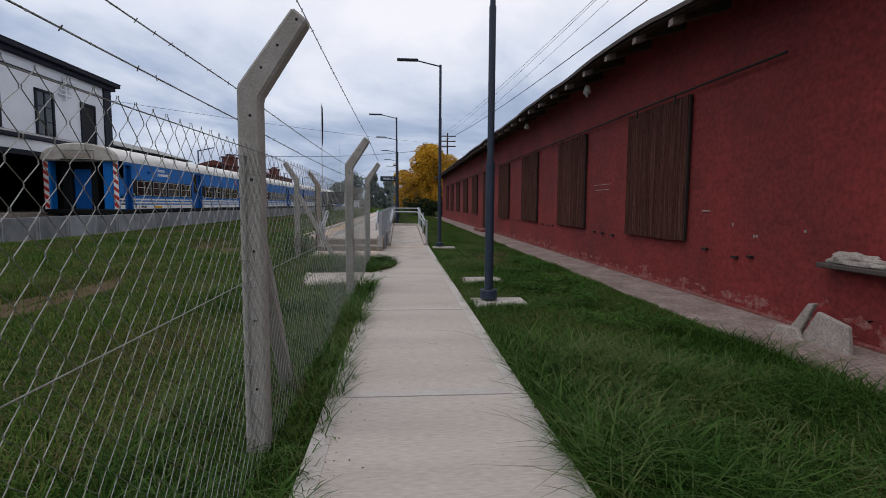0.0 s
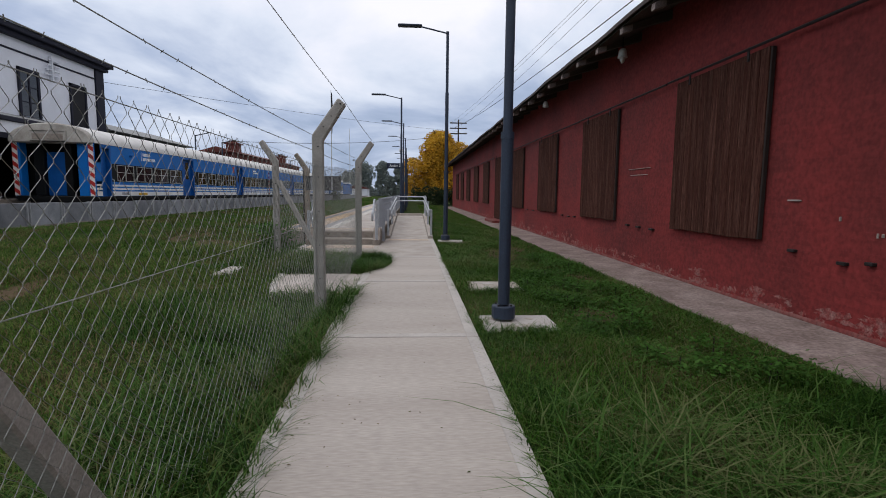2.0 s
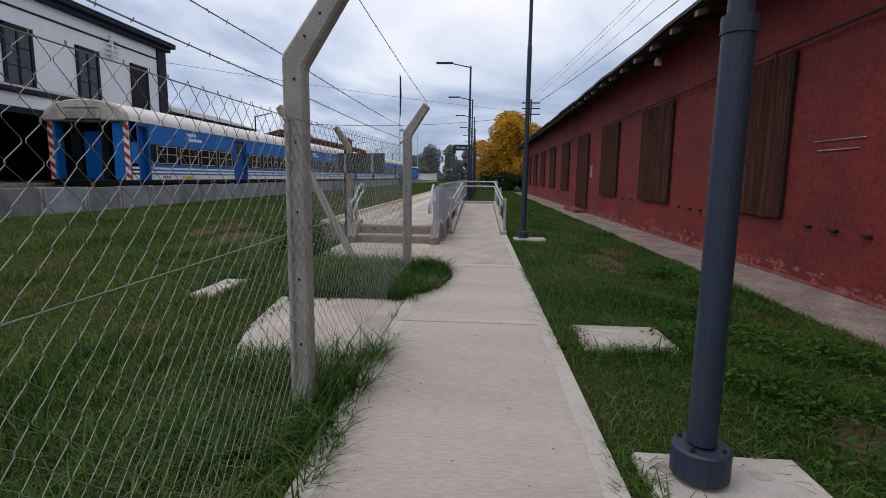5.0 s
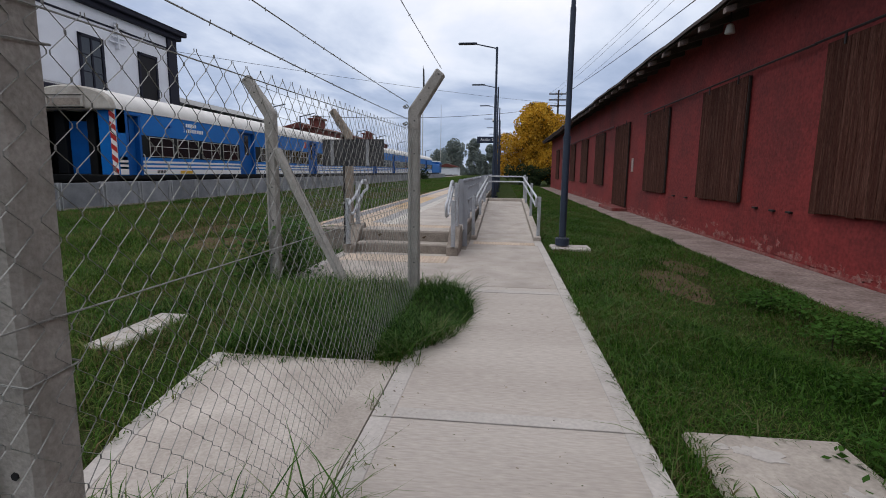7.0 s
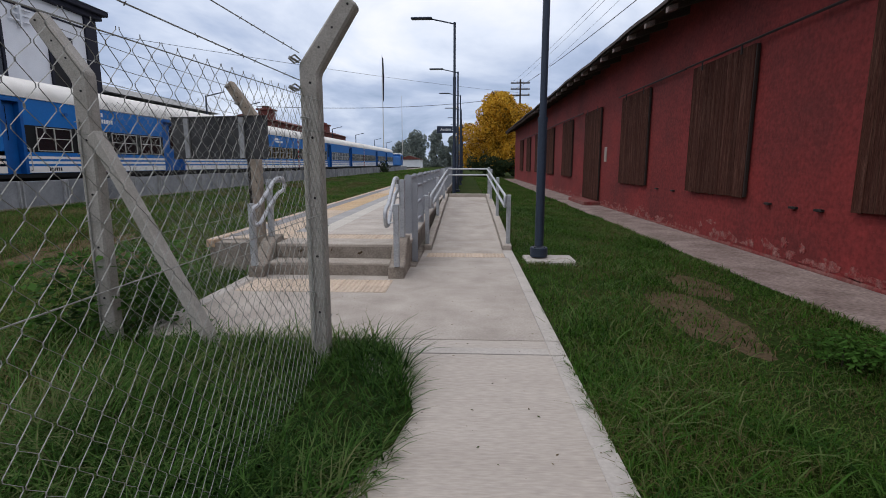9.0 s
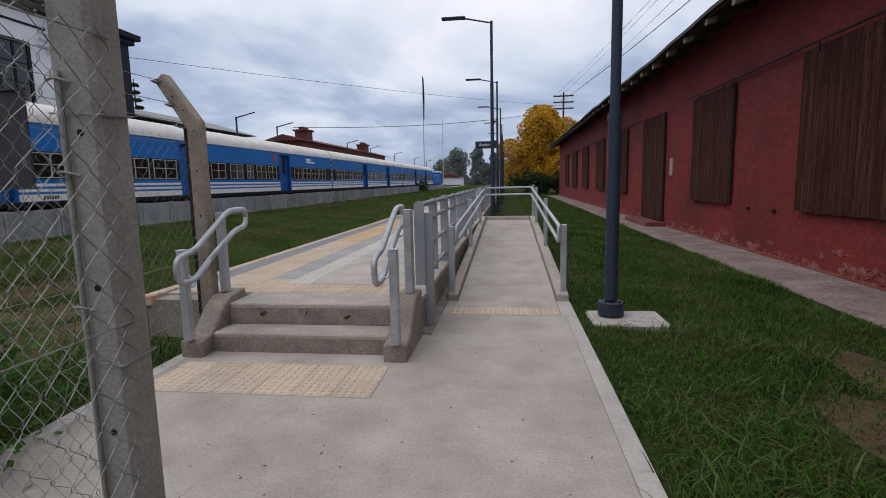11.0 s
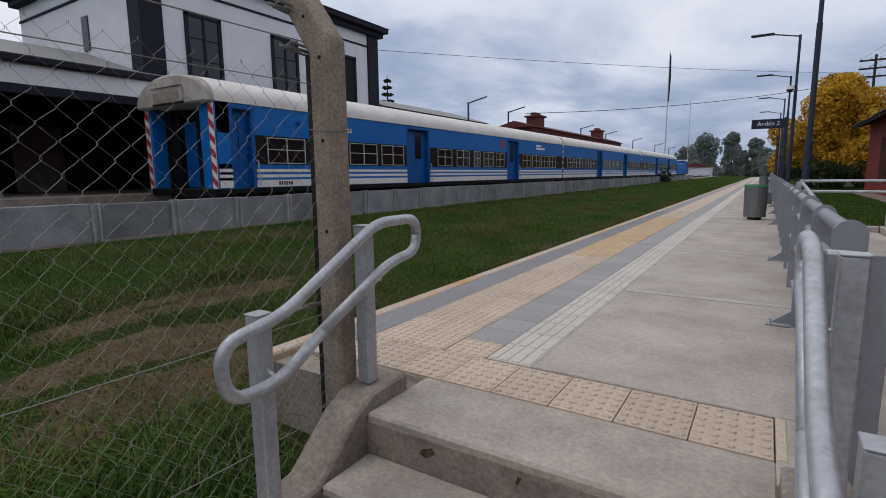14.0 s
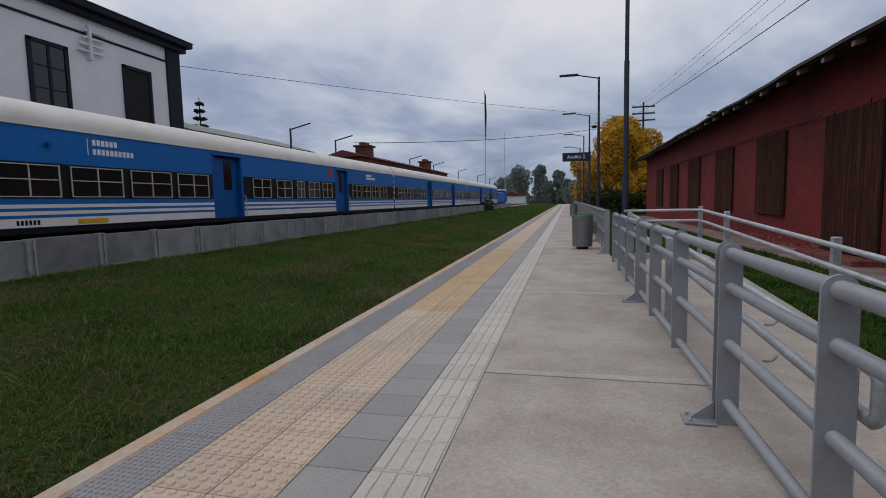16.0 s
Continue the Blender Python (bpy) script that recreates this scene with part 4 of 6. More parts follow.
def coach(y0, y1, windows, doors, front, label):
    c = thing("train_coach", (TX - 1.4, y0, 0.4), label, "train coach", "coaches of the train")
    W = 2.8
    prof = [(TX, 2.36), (TX, 3.03), (TX - W, 3.03), (TX - W, 1.12), (TX - 0.03, 1.12), (TX - 0.03, 2.36)]
    part("cant_rail", box(TX - 0.25, TX, y0, y1, 2.94, 3.03), TRAIN_BLUE, c)
    part("body", box(TX - W, TX - 0.25, y0 + 0.7 if front else y0, y1, 1.12, 3.05), TRAIN_BLACK, c)
    arc = [(TX - W / 2 + (W / 2 + 0.015) * math.cos(a), 3.03 + 0.66 * math.sin(a) ** 0.8) for a in (math.pi * k / 56 for k in range(57))]
    part("roof", prism(arc, "y", y0 + (0.0 if front else 0.1), y1 - 0.05), TRAIN_ROOF, c, "off-white curved roof", smooth=False)
    part("gutter", tube([(TX + 0.01, y0, 3.04), (TX + 0.01, y1, 3.04)], 0.018, 6), TRAIN_ROOF, c)
    edges = sorted([(a, b) for a, b in doors])
    spans, at = [], y0
    for a, b in edges:
        spans.append((at, a))
        at = b
    spans.append((at, y1))
    for a, b in spans:
        if b - a < 0.05:
            continue
        part("upper_side", box(TX - 0.25, TX, a, b, 2.36, 2.94), TRAIN_BLUE, c)
        part("window_band", box(TX - 0.25, TX - 0.004, a, b, 1.68, 2.36), TRAIN_BLACK, c)
        part("lower_side", box(TX - 0.25, TX, a, b, 1.14, 1.68), TRAIN_BLUE, c)
        for z, q in ((1.15, 1.315), (1.375, 1.445), (1.505, 1.575)):
            part("white_band", box(TX - 0.01, TX + 0.006, a + 0.01, b - 0.01, z, q), TRAIN_WHITE, c)
    for a, b in windows:
        train_window(a, b, 1.71, 2.33, c)
    for a, b in doors:
        d = part("door", box(TX - 0.2, TX - 0.14, a + 0.08, b - 0.08, 1.10, 2.90, 0.01), TRAIN_DEEP, c, "recessed blue sliding door")
        part("door_pane", box(TX - 0.145, TX - 0.13, a + 0.5 * (b - a) - 0.02, b - 0.34, 1.95, 2.80, 0.01), GLASS_DARK, d)
        part("door_frame", box(TX - 0.2, TX + 0.006, a - 0.02, a + 0.08, 1.12, 2.95, 0.01), TRAIN_DEEP, c)
        part("door_frame", box(TX - 0.2, TX + 0.006, b - 0.08, b + 0.02, 1.12, 2.95, 0.01), TRAIN_DEEP, c)
        part("door_frame", box(TX - 0.2, TX + 0.012, a - 0.04, b + 0.04, 2.90, 2.97, 0.01), TRAIN_DEEP, c)
        part("grab_bar", tube(rounded([(TX + 0.0, b + 0.06, 1.2), (TX + 0.06, b + 0.06, 1.22), (TX + 0.06, b + 0.03, 1.75), (TX, b + 0.03, 1.78)], 0.03, 3), 0.014, 6), ALU, c)
    part("underframe", box(TX - W + 0.3, TX - 0.35, y0 + 0.3, y1 - 0.3, 0.62, 1.12), TRAIN_BLACK, c)
    part("sill_beam", box(TX - 0.3, TX - 0.02, y0, y1, 1.02, 1.13), TRAIN_BLACK, c)
    return c


def car_windows(y0, doors, y1):
    out = []
    marks = [y0 + 0.45] + [v for d in doors for v in d] + [y1 - 0.4]
    for a, b in zip(marks[::2], marks[1::2]):
        n = max(1, int((b - a) / 1.22))
        s = (b - a - 0.25) / n
        out += [(a + 0.2 + s * i, a + 0.2 + s * i + s - 0.19) for i in range(n)]
    return out


D1 = [(28.0, 29.35), (35.75, 37.05)]
w1 = [(22.36, 23.55), (23.77, 25.0), (25.22, 26.44), (26.65, 27.80)] + [(29.85, 30.85), (31.2, 32.2), (32.55, 33.1), (33.4, 34.3), (34.55, 35.4)] + [(37.5 + 1.2 * i, 38.5 + 1.2 * i) for i in range(4)]
front = coach(21.05, 43.2, w1, [(21.40, 22.02)] + D1, True, "blue and white passenger coach with white roof and striped end")
for x0, x1 in ((TX - 0.26, TX), (TX - 2.8, TX - 2.54)):
    part("corner_post", box(x0, x1, 21.04, 21.40, 1.12, 3.04, 0.02), TRAIN_BLUE, front)
part("end_panel", box(TX - 0.60, TX - 0.27, 21.06, 21.12, 1.14, 3.03, 0.01), TRAIN_BLUE, front)
part("gangway_door", box(TX - 1.95, TX - 1.25, 21.50, 21.56, 1.14, 2.72, 0.02), TRAIN_DEEP, front)
part("gangway_frame", box(TX - 1.24, TX - 0.98, 21.36, 21.6, 1.14, 3.0, 0.02), TRAIN_BLACK, front)
part("gangway_frame", box(TX - 2.30, TX - 1.96, 21.36, 21.6, 1.14, 3.0, 0.02), TRAIN_BLACK, front)
part("buffer_beam", box(TX - 2.7, TX - 0.1, 21.0, 21.12, 0.95, 1.14, 0.02), TRAIN_BLACK, front)
stripes(TX - 0.20, TX - 0.02, 21.03, 1.14, 3.02, front)
stripes(TX - 2.78, TX - 2.60, 21.03, 1.14, 3.02, front)
arc = [(TX - 1.4 + 1.41 * math.cos(a), 3.0 + 0.69 * math.sin(a) ** 0.8) for a in (math.pi * k / 16 for k in range(17))]
part("end_hood", prism(arc, "y", 20.86, 21.1, bevel=0.04), HOOD, front)
blind = part("destination_box", box(TX - 2.0, TX - 0.80, 20.80, 20.87, 3.06, 3.40, 0.015), HOOD, front, "dirty cream destination box")
# The blind's recess is a flat dark panel, its shade put into colour.
part("dark_blind_panel", box(TX - 1.92, TX - 0.88, 20.792, 20.802, 3.10, 3.30, 0.004), CONC_DARK, blind)
part("drip_edge", box(TX - 2.02, TX - 0.78, 20.77, 20.83, 3.40, 3.42, 0.004), HOOD, blind)
# Black strip painting the shadow line under the destination box.
part("hood_shadow_strip", box(TX - 2.0, TX - 0.80, 20.81, 20.86, 3.03, 3.055), TRAIN_BLACK, blind)
part("yellow_plate", box(TX, TX + 0.012, 23.85, 24.55, 1.17, 1.27, 0.004), TRAIN_YELLOW, front)
part("horn", tube([(TX - 0.02, 23.35, 2.72), (TX + 0.10, 23.35, 2.72)], 0.05, 10), TRAIN_DEEP, front)
bm = None
for k, (a, w) in enumerate(((0, 0.62), (0, 1.02))):
    for i in range(6 + 4 * k):
        y = 24.32 + i * 0.105
        bm = box(TX + 0.001, TX + 0.006, y, y + 0.075, 2.79 - k * 0.19, 2.91 - k * 0.19, 0, bm)
bm = box(TX + 0.001, TX + 0.006, 24.20, 24.215, 2.58, 2.93, 0, bm)
part("operator_mark", bm, LETTER, front, "white marks in two short rows")
bm = None
for i in range(6):
    bm = box(TX + 0.0065, TX + 0.009, 22.66 + i * 0.075, 22.71 + i * 0.075, 1.19, 1.28, 0, bm)
part("number_mark", bm, TRAIN_BLACK, front)
part("access_mark", box(TX, TX + 0.006, 35.1, 35.4, 2.55, 2.9), TRAIN_RED, front)
part("operator_mark", box(TX, TX + 0.006, 39.2, 40.4, 2.62, 2.72), LETTER, front)
part("operator_mark", box(TX, TX + 0.006, 39.2, 39.9, 2.76, 2.86), LETTER, front)
for a, b in ((43.4, 65.2), (65.5, 87.3)):
    ds = [(a + 6.95, a + 8.3), (a + 14.7, a + 16.0)]
    c = coach(a, b, car_windows(a, ds, b), ds, False, "blue and white passenger coach standing in the train")
    stripes(TX - 0.22, TX + 0.005, a - 0.0, 1.14, 3.02, c)
loco = thing("locomotive", (TX - 1.4, 92, 0.4), "blue locomotive at the far end of the train", "locomotive")
part("hull", box(TX - 2.8, TX, 87.6, 99.0, 1.1, 2.6, 0.08), TRAIN_BLUE, loco)
part("cab", box(TX - 2.8, TX + 0.01, 96.0, 99.4, 1.1, 2.95, 0.12), TRAIN_DEEP, loco)
part("cab_roof", box(TX - 2.7, TX - 0.1, 95.9, 99.5, 2.95, 3.15, 0.08), TRAIN_ROOF, loco)
part("cab_window", box(TX + 0.0, TX + 0.02, 97.0, 98.2, 2.1, 2.7, 0.0), GLASS_DARK, loco)
part("underframe", box(TX - 2.5, TX - 0.3, 87.8, 99.0, 0.45, 1.1, 0.03), TRAIN_BLACK, loco)
track = thing("track_bed", (TX - 1.4, 50, 0.3), "dark ballast and rails under the train", "track", kind="structure")
part("ballast", prism([(-10.42, 0.1), (-10.42, 0.34), (-11.2, 0.42), (-13.6, 0.42), (-13.9, 0.1)], "y", 4, 140), CONC_DARK, track)
for x in (-11.6, -13.15):
    part("rail", box(x - 0.035, x + 0.035, 4, 140, 0.42, 0.62), IRON, track)

# ---- low precast wall before the track ----
low = thing("low_wall", (-10.5, 40, 0.3), "low grey precast concrete wall of panels between posts", "wall", kind="structure")
LY = [21.05 + 1.385 * k for k in range(-11, 58)]
for i, y in enumerate(LY):
    if 72 < y < 74.5:
        continue
    top = 0.975 + random.uniform(-0.01, 0.012)
    bm = box(-10.53, -10.43, y - 0.06, y + 0.06, 0.1, top - 0.01)
    for d in (-0.052, 0.052):
        bm = box(-10.5, -10.385, y + d - 0.018, y + d + 0.018, 0.1, top, 0.005, bm)
    part("wall_post", bm, PANEL_POST, low)
    if i + 1 < len(LY):
        e = random.uniform(-0.012, 0.012)
        part("panel", box(-10.50, -10.44 + e, y + 0.068, LY[i + 1] - 0.068, 0.1, 0.97 + e, 0.012), PANEL, low)

# ---- station house ----
house = thing("station_house", (-20, 31, 0.5), "two-storey white station house with charcoal pilasters and cornice", "house")
HX, HY0, HY1 = -20.0, 24.4, 37.55
part("wall", box(HX - 10, HX, HY0 + 0.05, HY1 - 0.05, 0.3, 9.2), HOUSE_WHITE, house)
for y0 in (HY0, HY1 - 0.85):
    part("pilaster", box(HX - 0.7, HX + 0.10, y0, y0 + 0.85, 0.3, 9.1, 0.02), HOUSE_DARK, house)
part("cornice", box(HX - 10.2, HX + 0.28, HY0 - 0.28, HY1 + 0.28, 9.02, 9.28, 0.03), HOUSE_DARK, house)
part("cornice", box(HX - 10.4, HX + 0.5, HY0 - 0.5, HY1 + 0.5, 9.28, 9.56, 0.03), HOUSE_DARK, house)
part("roof", prism([(HX + 0.55, 9.54), (HX - 5, 10.2), (HX - 10.5, 9.54)], "y", HY0 - 0.55, HY1 + 0.55), HOUSE_ROOF, house)
part("string_course", box(HX - 0.02, HX + 0.05, HY0 + 0.71, HY1 - 0.71, 8.37, 8.46, 0.01), HOUSE_DARK, house)
part("string_course", box(HX - 10, HX - 0.71, HY0 - 0.01, HY0 + 0.1, 8.37, 8.46, 0.01), HOUSE_DARK, house)


def house_window(y0, y1, z0, z1, opened=False):
    # An open window's shaded room is drawn as a near-black sheet.
    w = part("window", box(HX + 0.0, HX + 0.04, y0 + 0.1, y1 - 0.1, z0 + 0.05, z1 - 0.1), SHADE_BLACK if opened else GLASS_DARK, house)
    bm = None
    for a, b, c, d in ((y0, y0 + 0.15, z0, z1), (y1 - 0.15, y1, z0, z1), (y0, y1, z1 - 0.15, z1)):
        bm = box(HX, HX + 0.09, a, b, c, d, 0.01, bm)
    part("frame", bm, HOUSE_DARK, w)
    part("sill", box(HX, HX + 0.14, y0 - 0.05, y1 + 0.05, z0 - 0.08, z0, 0.01), HOUSE_DARK, w)
    if not opened:
        part("sash_bar", box(HX + 0.03, HX + 0.07, (y0 + y1) / 2 - 0.05, (y0 + y1) / 2 + 0.05, z0, z1), HOUSE_DARK, w)
        for k in (0.3, 0.62):
            part("sash_bar", box(HX + 0.03, HX + 0.06, y0, y1, z0 + (z1 - z0) * k, z0 + (z1 - z0) * k + 0.04), HOUSE_DARK, w)


for a, o in ((26.1, False), (30.13, False), (34.15, True)):
    house_window(a, a + 1.55, 5.15, 7.66, o)
part("end_window", box(HX - 4.2, HX - 3.7, HY0 - 0.0, HY0 + 0.06, 6.4, 7.7, 0.01), GLASS_DARK, house)
bm = box(HX, HX + 0.2, 32.55, 32.65, 7.4, 8.75)
for k in range(4):
    bm = box(HX + 0.08, HX + 0.16, 32.05 + 0.12 * k, 33.2 + 0.04 * k, 7.68 + 0.27 * k, 7.76 + 0.27 * k, 0.01, bm)
part("insulator_rack", bm, HOUSE_WHITE, house)

station = thing("station_wing", (-17, 15, 0.5), "low station wing, shade painted black under its canopy, with white fascia", "station building")
part("wall", box(HX - 8, HX, 2, HY0 + 0.04, 0.3, 5.0), HOUSE_WHITE, station)
part("wing_wall", box(HX - 7, HX, HY1, 50.0, 0.3, 5.0), HOUSE_WHITE, station)
part("wing_roof", prism([(HX + 0.5, 5.3), (HX - 3.0, 6.35), (HX - 7.3, 4.9)], "y", HY1 + 0.02, 50.4), HOUSE_ROOF, station)
# Near-black sheet over the lower wall stands for the canopy's shade.
part("shaded_wall_front", box(HX, HX + 0.06, 2, HY1, 1.0, 3.9), SHADE_BLACK, station)
# Pale doors drawn in dim grey, the shade put into their colour.
for y in (10.5, 14.0, 17.5, 20.3):
    part("door_panel", box(HX + 0.06, HX + 0.12, y, y + 1.3, 1.0, 3.0, 0.02), CONC_DARK, station)
part("canopy_roof", prism([(-14.1, 3.86), (-14.1, 3.94), (HX + 0.1, 5.12), (HX + 0.1, 5.04)], "y", 2, 50.0), HOUSE_ROOF, station)
part("side_roof", prism([(HX + 0.2, 5.06), (HX - 4, 6.3), (HX - 8.2, 4.9)], "y", 2, HY0 - 0.01), HOUSE_ROOF, station)
part("canopy_gutter", box(-14.12, -13.95, 2, 50.0, 3.78, 3.95, 0.03), HOUSE_DARK, station)
part("white_fascia", box(-14.14, -14.08, 2, HY0 - 0.5, 3.36, 3.78, 0.006), HOUSE_WHITE, station)
part("dark_fascia", box(-14.15, -14.07, 2, 50.0, 3.16, 3.36, 0.01), HOUSE_DARK, station)
part("far_fascia", box(-14.14, -14.08, HY0 - 0.5, 50.0, 3.36, 3.78, 0.006), HOUSE_DARK, station)
# Ceiling painted near black for the shade beneath the canopy.
part("canopy_ceiling", box(HX + 0.08, -14.15, 2, 50.0, 3.60, 3.64), SHADE_BLACK, station)
for k in range(10):
    part("canopy_post", ring(-14.3, 3.5 + 4.6 * k, 1.0, 3.6, 0.08, n=10), HOUSE_DARK, station)
part("far_platform", box(HX + 0.06, -14.0, 2, 110, 0.1, 1.0, 0.02), CONC_DARK, station)
part("back_screen", box(HX - 8.2, HX - 8, 2, 50, 0.3, 4.4), HOUSE_WHITE, station)

brick_house = thing("brick_building", (-18, 66, 0.5), "red brick building with square chimneys behind the train", "building")
part("wall", box(-20.6, -17.4, 54.0, 84, 0.3, 5.2), BRICK_FAR, brick_house)
part("roof", prism([(-17.1, 5.2), (-18.9, 5.75), (-20.9, 5.2)], "y", 53.7, 84.4), BRICK_FAR, brick_house)
for y in (55.6, 74.5):
    ch = part("chimney", box(-18.6, -17.5, y, y + 1.4, 5.1, 6.15, 0.03), BRICK_FAR, brick_house)
    part("chimney_cap", box(-18.75, -17.35, y - 0.12, y + 1.52, 6.15, 6.3, 0.02), BRICK_FAR, ch)
    for k in range(2):
        part("chimney_pot", box(-18.3, -17.8, y + 0.15 + 0.65 * k, y + 0.6 + 0.65 * k, 6.3, 6.55, 0.03), BRICK_FAR, ch)


def far_lamp(x, y):
    p = thing("platform_lamp", (x, y, 1.0), "thin dark lamp post with a flat arm on the far platform", "lamp post", "far platform lamps")
    part("shaft", ring(x, y, 1.0, 5.2, 0.05, n=8), LAMP_STEEL, p)
    part("arm", tube([(x, y, 5.15), (x + 1.1, y, 5.4)], 0.035, 6), LAMP_STEEL, p)


for y in (38.5, 43.5, 58, 66, 78, 92, 104):
    far_lamp(-14.6, y)

# ---- signs, bins, small things of the platform ----
sign = thing("platform_sign", (-0.35, 40.5, 0.36), "dark blue platform sign with white lettering on a tall post", "sign")
part("post", box(-0.40, -0.30, 40.45, 40.55, 0.0, 3.66, 0.01), LAMP_STEEL, sign)
board = part("board", box(-1.58, -0.34, 40.44, 40.50, 3.20, 3.60, 0.01), SIGN_BLUE, sign)


def lettering(text, size, m, material, parent, name="lettering"):
    cu = bpy.data.curves.new(name, "FONT")
    cu.body, cu.size, cu.extrude, cu.align_x = text, size, 0.004, "CENTER"
    tmp = bpy.data.objects.new("tmp", cu)
    scene.collection.objects.link(tmp)
    me = bpy.data.meshes.new_from_object(tmp.evaluated_get(bpy.context.evaluated_depsgraph_get()))
    bpy.data.objects.remove(tmp)
    me.transform(m)
    me.transform(Matrix.Translation(-root_base(parent)))
    me.materials.append(material)
    return link_mesh(name, me, parent)


lettering("Andén 2", 0.24, pose(-0.96, 40.432, 3.33, 90, 0, 0), LETTER, board)


def litter_bin(x, y):
    b = thing("litter_bin", (x, y, 0.36), "round grey metal litter bin with a green rim", "litter bin", "litter bins")
    part("drum", ring(x, y, 0.42, 1.075, 0.215, 0.225, 20), BIN_GREY, b, smooth=False)
    part("rim", ring(x, y, 1.07, 1.11, 0.235, 0.225, 20), BIN_GREEN, b)
    # The open mouth is a near-black disc standing for the shade inside.
    part("mouth", ring(x, y, 1.10, 1.113, 0.20, 0.20, 20), SHADE_BLACK, b)
    part("band", ring(x, y, 0.95, 0.975, 0.232, 0.232, 20), BIN_GREY, b)
    part("foot", ring(x, y, 0.36, 0.42, 0.13, n=16), IRON, b)
    part("bracket", box(x + 0.2, x + 0.30, y - 0.05, y + 0.05, 0.7, 0.95, 0.01), BIN_GREY, b)


litter_bin(-1.02, 27.1)
litter_bin(-1.0, 48.0)

# ---- shed details ----
for i, (y, z, s) in enumerate([(7.9, 0.72, 0.12), (7.15, 0.66, 0.12), (6.82, 0.70, 0.10), (11.6, 0.72, 0.16), (12.2, 0.73, 0.16), (12.75, 0.74, 0.12), (16.4, 0.75, 0.15), (16.95, 0.74, 0.16), (17.6, 0.75, 0.14), (21.4, 0.76, 0.15), (22.4, 0.76, 0.15)]):
    st = thing("iron_stub", (5.0, y, z), "short dark iron stub set in the red wall", "wall stub", "iron stubs in the wall")
    part("stub", box(4.985, WX + 0.05, y, y + s, z - 0.018, z + 0.018, 0.006), IRON, st)
lamp = thing("eave_lamp", (4.62, 12.55, 4.5), "white bell-shaped lamp hanging under the eave", "lamp")
part("stem", tube([(4.62, 12.55, 4.64), (4.62, 12.55, 4.36)], 0.012, 6), IRON, lamp)
part("shade", tube([(4.62, 12.55, 4.38), (4.62, 12.55, 4.33), (4.62, 12.55, 4.2)], 0.05, 14, r1=0.10), TRAIN_WHITE, lamp, smooth=True)
part("glass_bulb", tube([(4.62, 12.55, 4.2), (4.62, 12.55, 4.13), (4.62, 12.55, 4.09)], 0.065, 12, r1=0.02), ALU, lamp, smooth=True)
lamp = thing("eave_lamp", (4.62, 18.6, 4.5), "white bell-shaped lamp hanging under the eave", "lamp")
part("stem", tube([(4.62, 18.6, 4.64), (4.62, 18.6, 4.36)], 0.012, 6), IRON, lamp)
part("shade", tube([(4.62, 18.6, 4.38), (4.62, 18.6, 4.33), (4.62, 18.6, 4.2)], 0.05, 14, r1=0.10), TRAIN_WHITE, lamp, smooth=True)
ledge = thing("broken_ledge", (4.95, 5.1, 0.75), "dark broken ledge with pale rubble on the red wall", "ledge")
part("ledge", box(4.84, WX + 0.02, 4.2, 5.52, 0.72, 0.78, 0.012), TIMBER_DARK, ledge)


def rubble(x, y, z, sx, sy, sz, material, parent, seed=1):
    bm = bmesh.new()
    bmesh.ops.create_icosphere(bm, subdivisions=3, radius=1.0)
    for v in bm.verts:
        n = noise.noise(v.co * 1.7 + Vector((seed * 3.1, 0, 0))) * 0.45 + noise.noise(v.co * 4.0 + Vector((0, seed, 0))) * 0.18
        v.co *= 1 + n
        v.co = Vector((x + v.co.x * sx, y + v.co.y * sy, z + max(-0.7, v.co.z) * sz))
    return part("rubble", bm, material, parent, smooth=False)


rubble(4.92, 5.12, 0.84, 0.07, 0.30, 0.085, STONE_PALE, ledge, 2)
rubble(4.92, 4.78, 0.82, 0.06, 0.12, 0.06, STONE_PALE, ledge, 5)
for pts, x in (([(5.55, -0.1), (5.75, -0.1), (5.45, 0.30), (5.35, 0.32)], 4.72), ([(4.75, -0.12), (5.42, -0.12), (5.20, 0.26), (4.80, 0.18)], 4.62), ([(5.3, -0.12), (5.8, -0.12), (5.7, 0.0), (5.4, 0.02)], 4.55)):
    fr = thing("broken_slab", (x, 5.3, -0.1), "broken piece of pale render leaning at the wall foot", "slab", "broken slabs")
    part("slab", prism(pts, "x", x, x + 0.06, bevel=0.012), STONE_PALE, fr)
marks = thing("wall_marks", (WX, 12.5, 1.5), "scraped pale marks and patches on the red wall", "wall marks", kind="structure")
for y0, y1, z, t in ((11.9, 12.9, 1.93, 0.012), (12.0, 12.8, 1.80, 0.014), (7.9, 8.12, 1.33, 0.02), (6.77, 6.79, 0.98, 0.04), (6.83, 6.845, 0.97, 0.05), (7.3, 7.32, 1.12, 0.05), (5.9, 5.93, 1.1, 0.03), (27.35, 27.62, 1.45, 0.5)):
    part("mark", box(WX - 0.020, WX - 0.0, y0, y1, z, z + t, 0.003), STONE_PALE, marks)

cowl = thing("roof_chimney", (8.0, 53.0, 6.0), "small square brick chimney with a cap on the shed roof", "chimney")
part("stack", box(7.75, 8.25, 52.75, 53.25, 5.8, 6.72, 0.02), BRICK_FAR, cowl)
part("cap", box(7.62, 8.38, 52.62, 53.38, 6.72, 6.80, 0.02), TIMBER_GREY, cowl)
part("pot", box(7.85, 8.15, 52.85, 53.15, 6.80, 6.98, 0.03), BRICK_FAR, cowl)

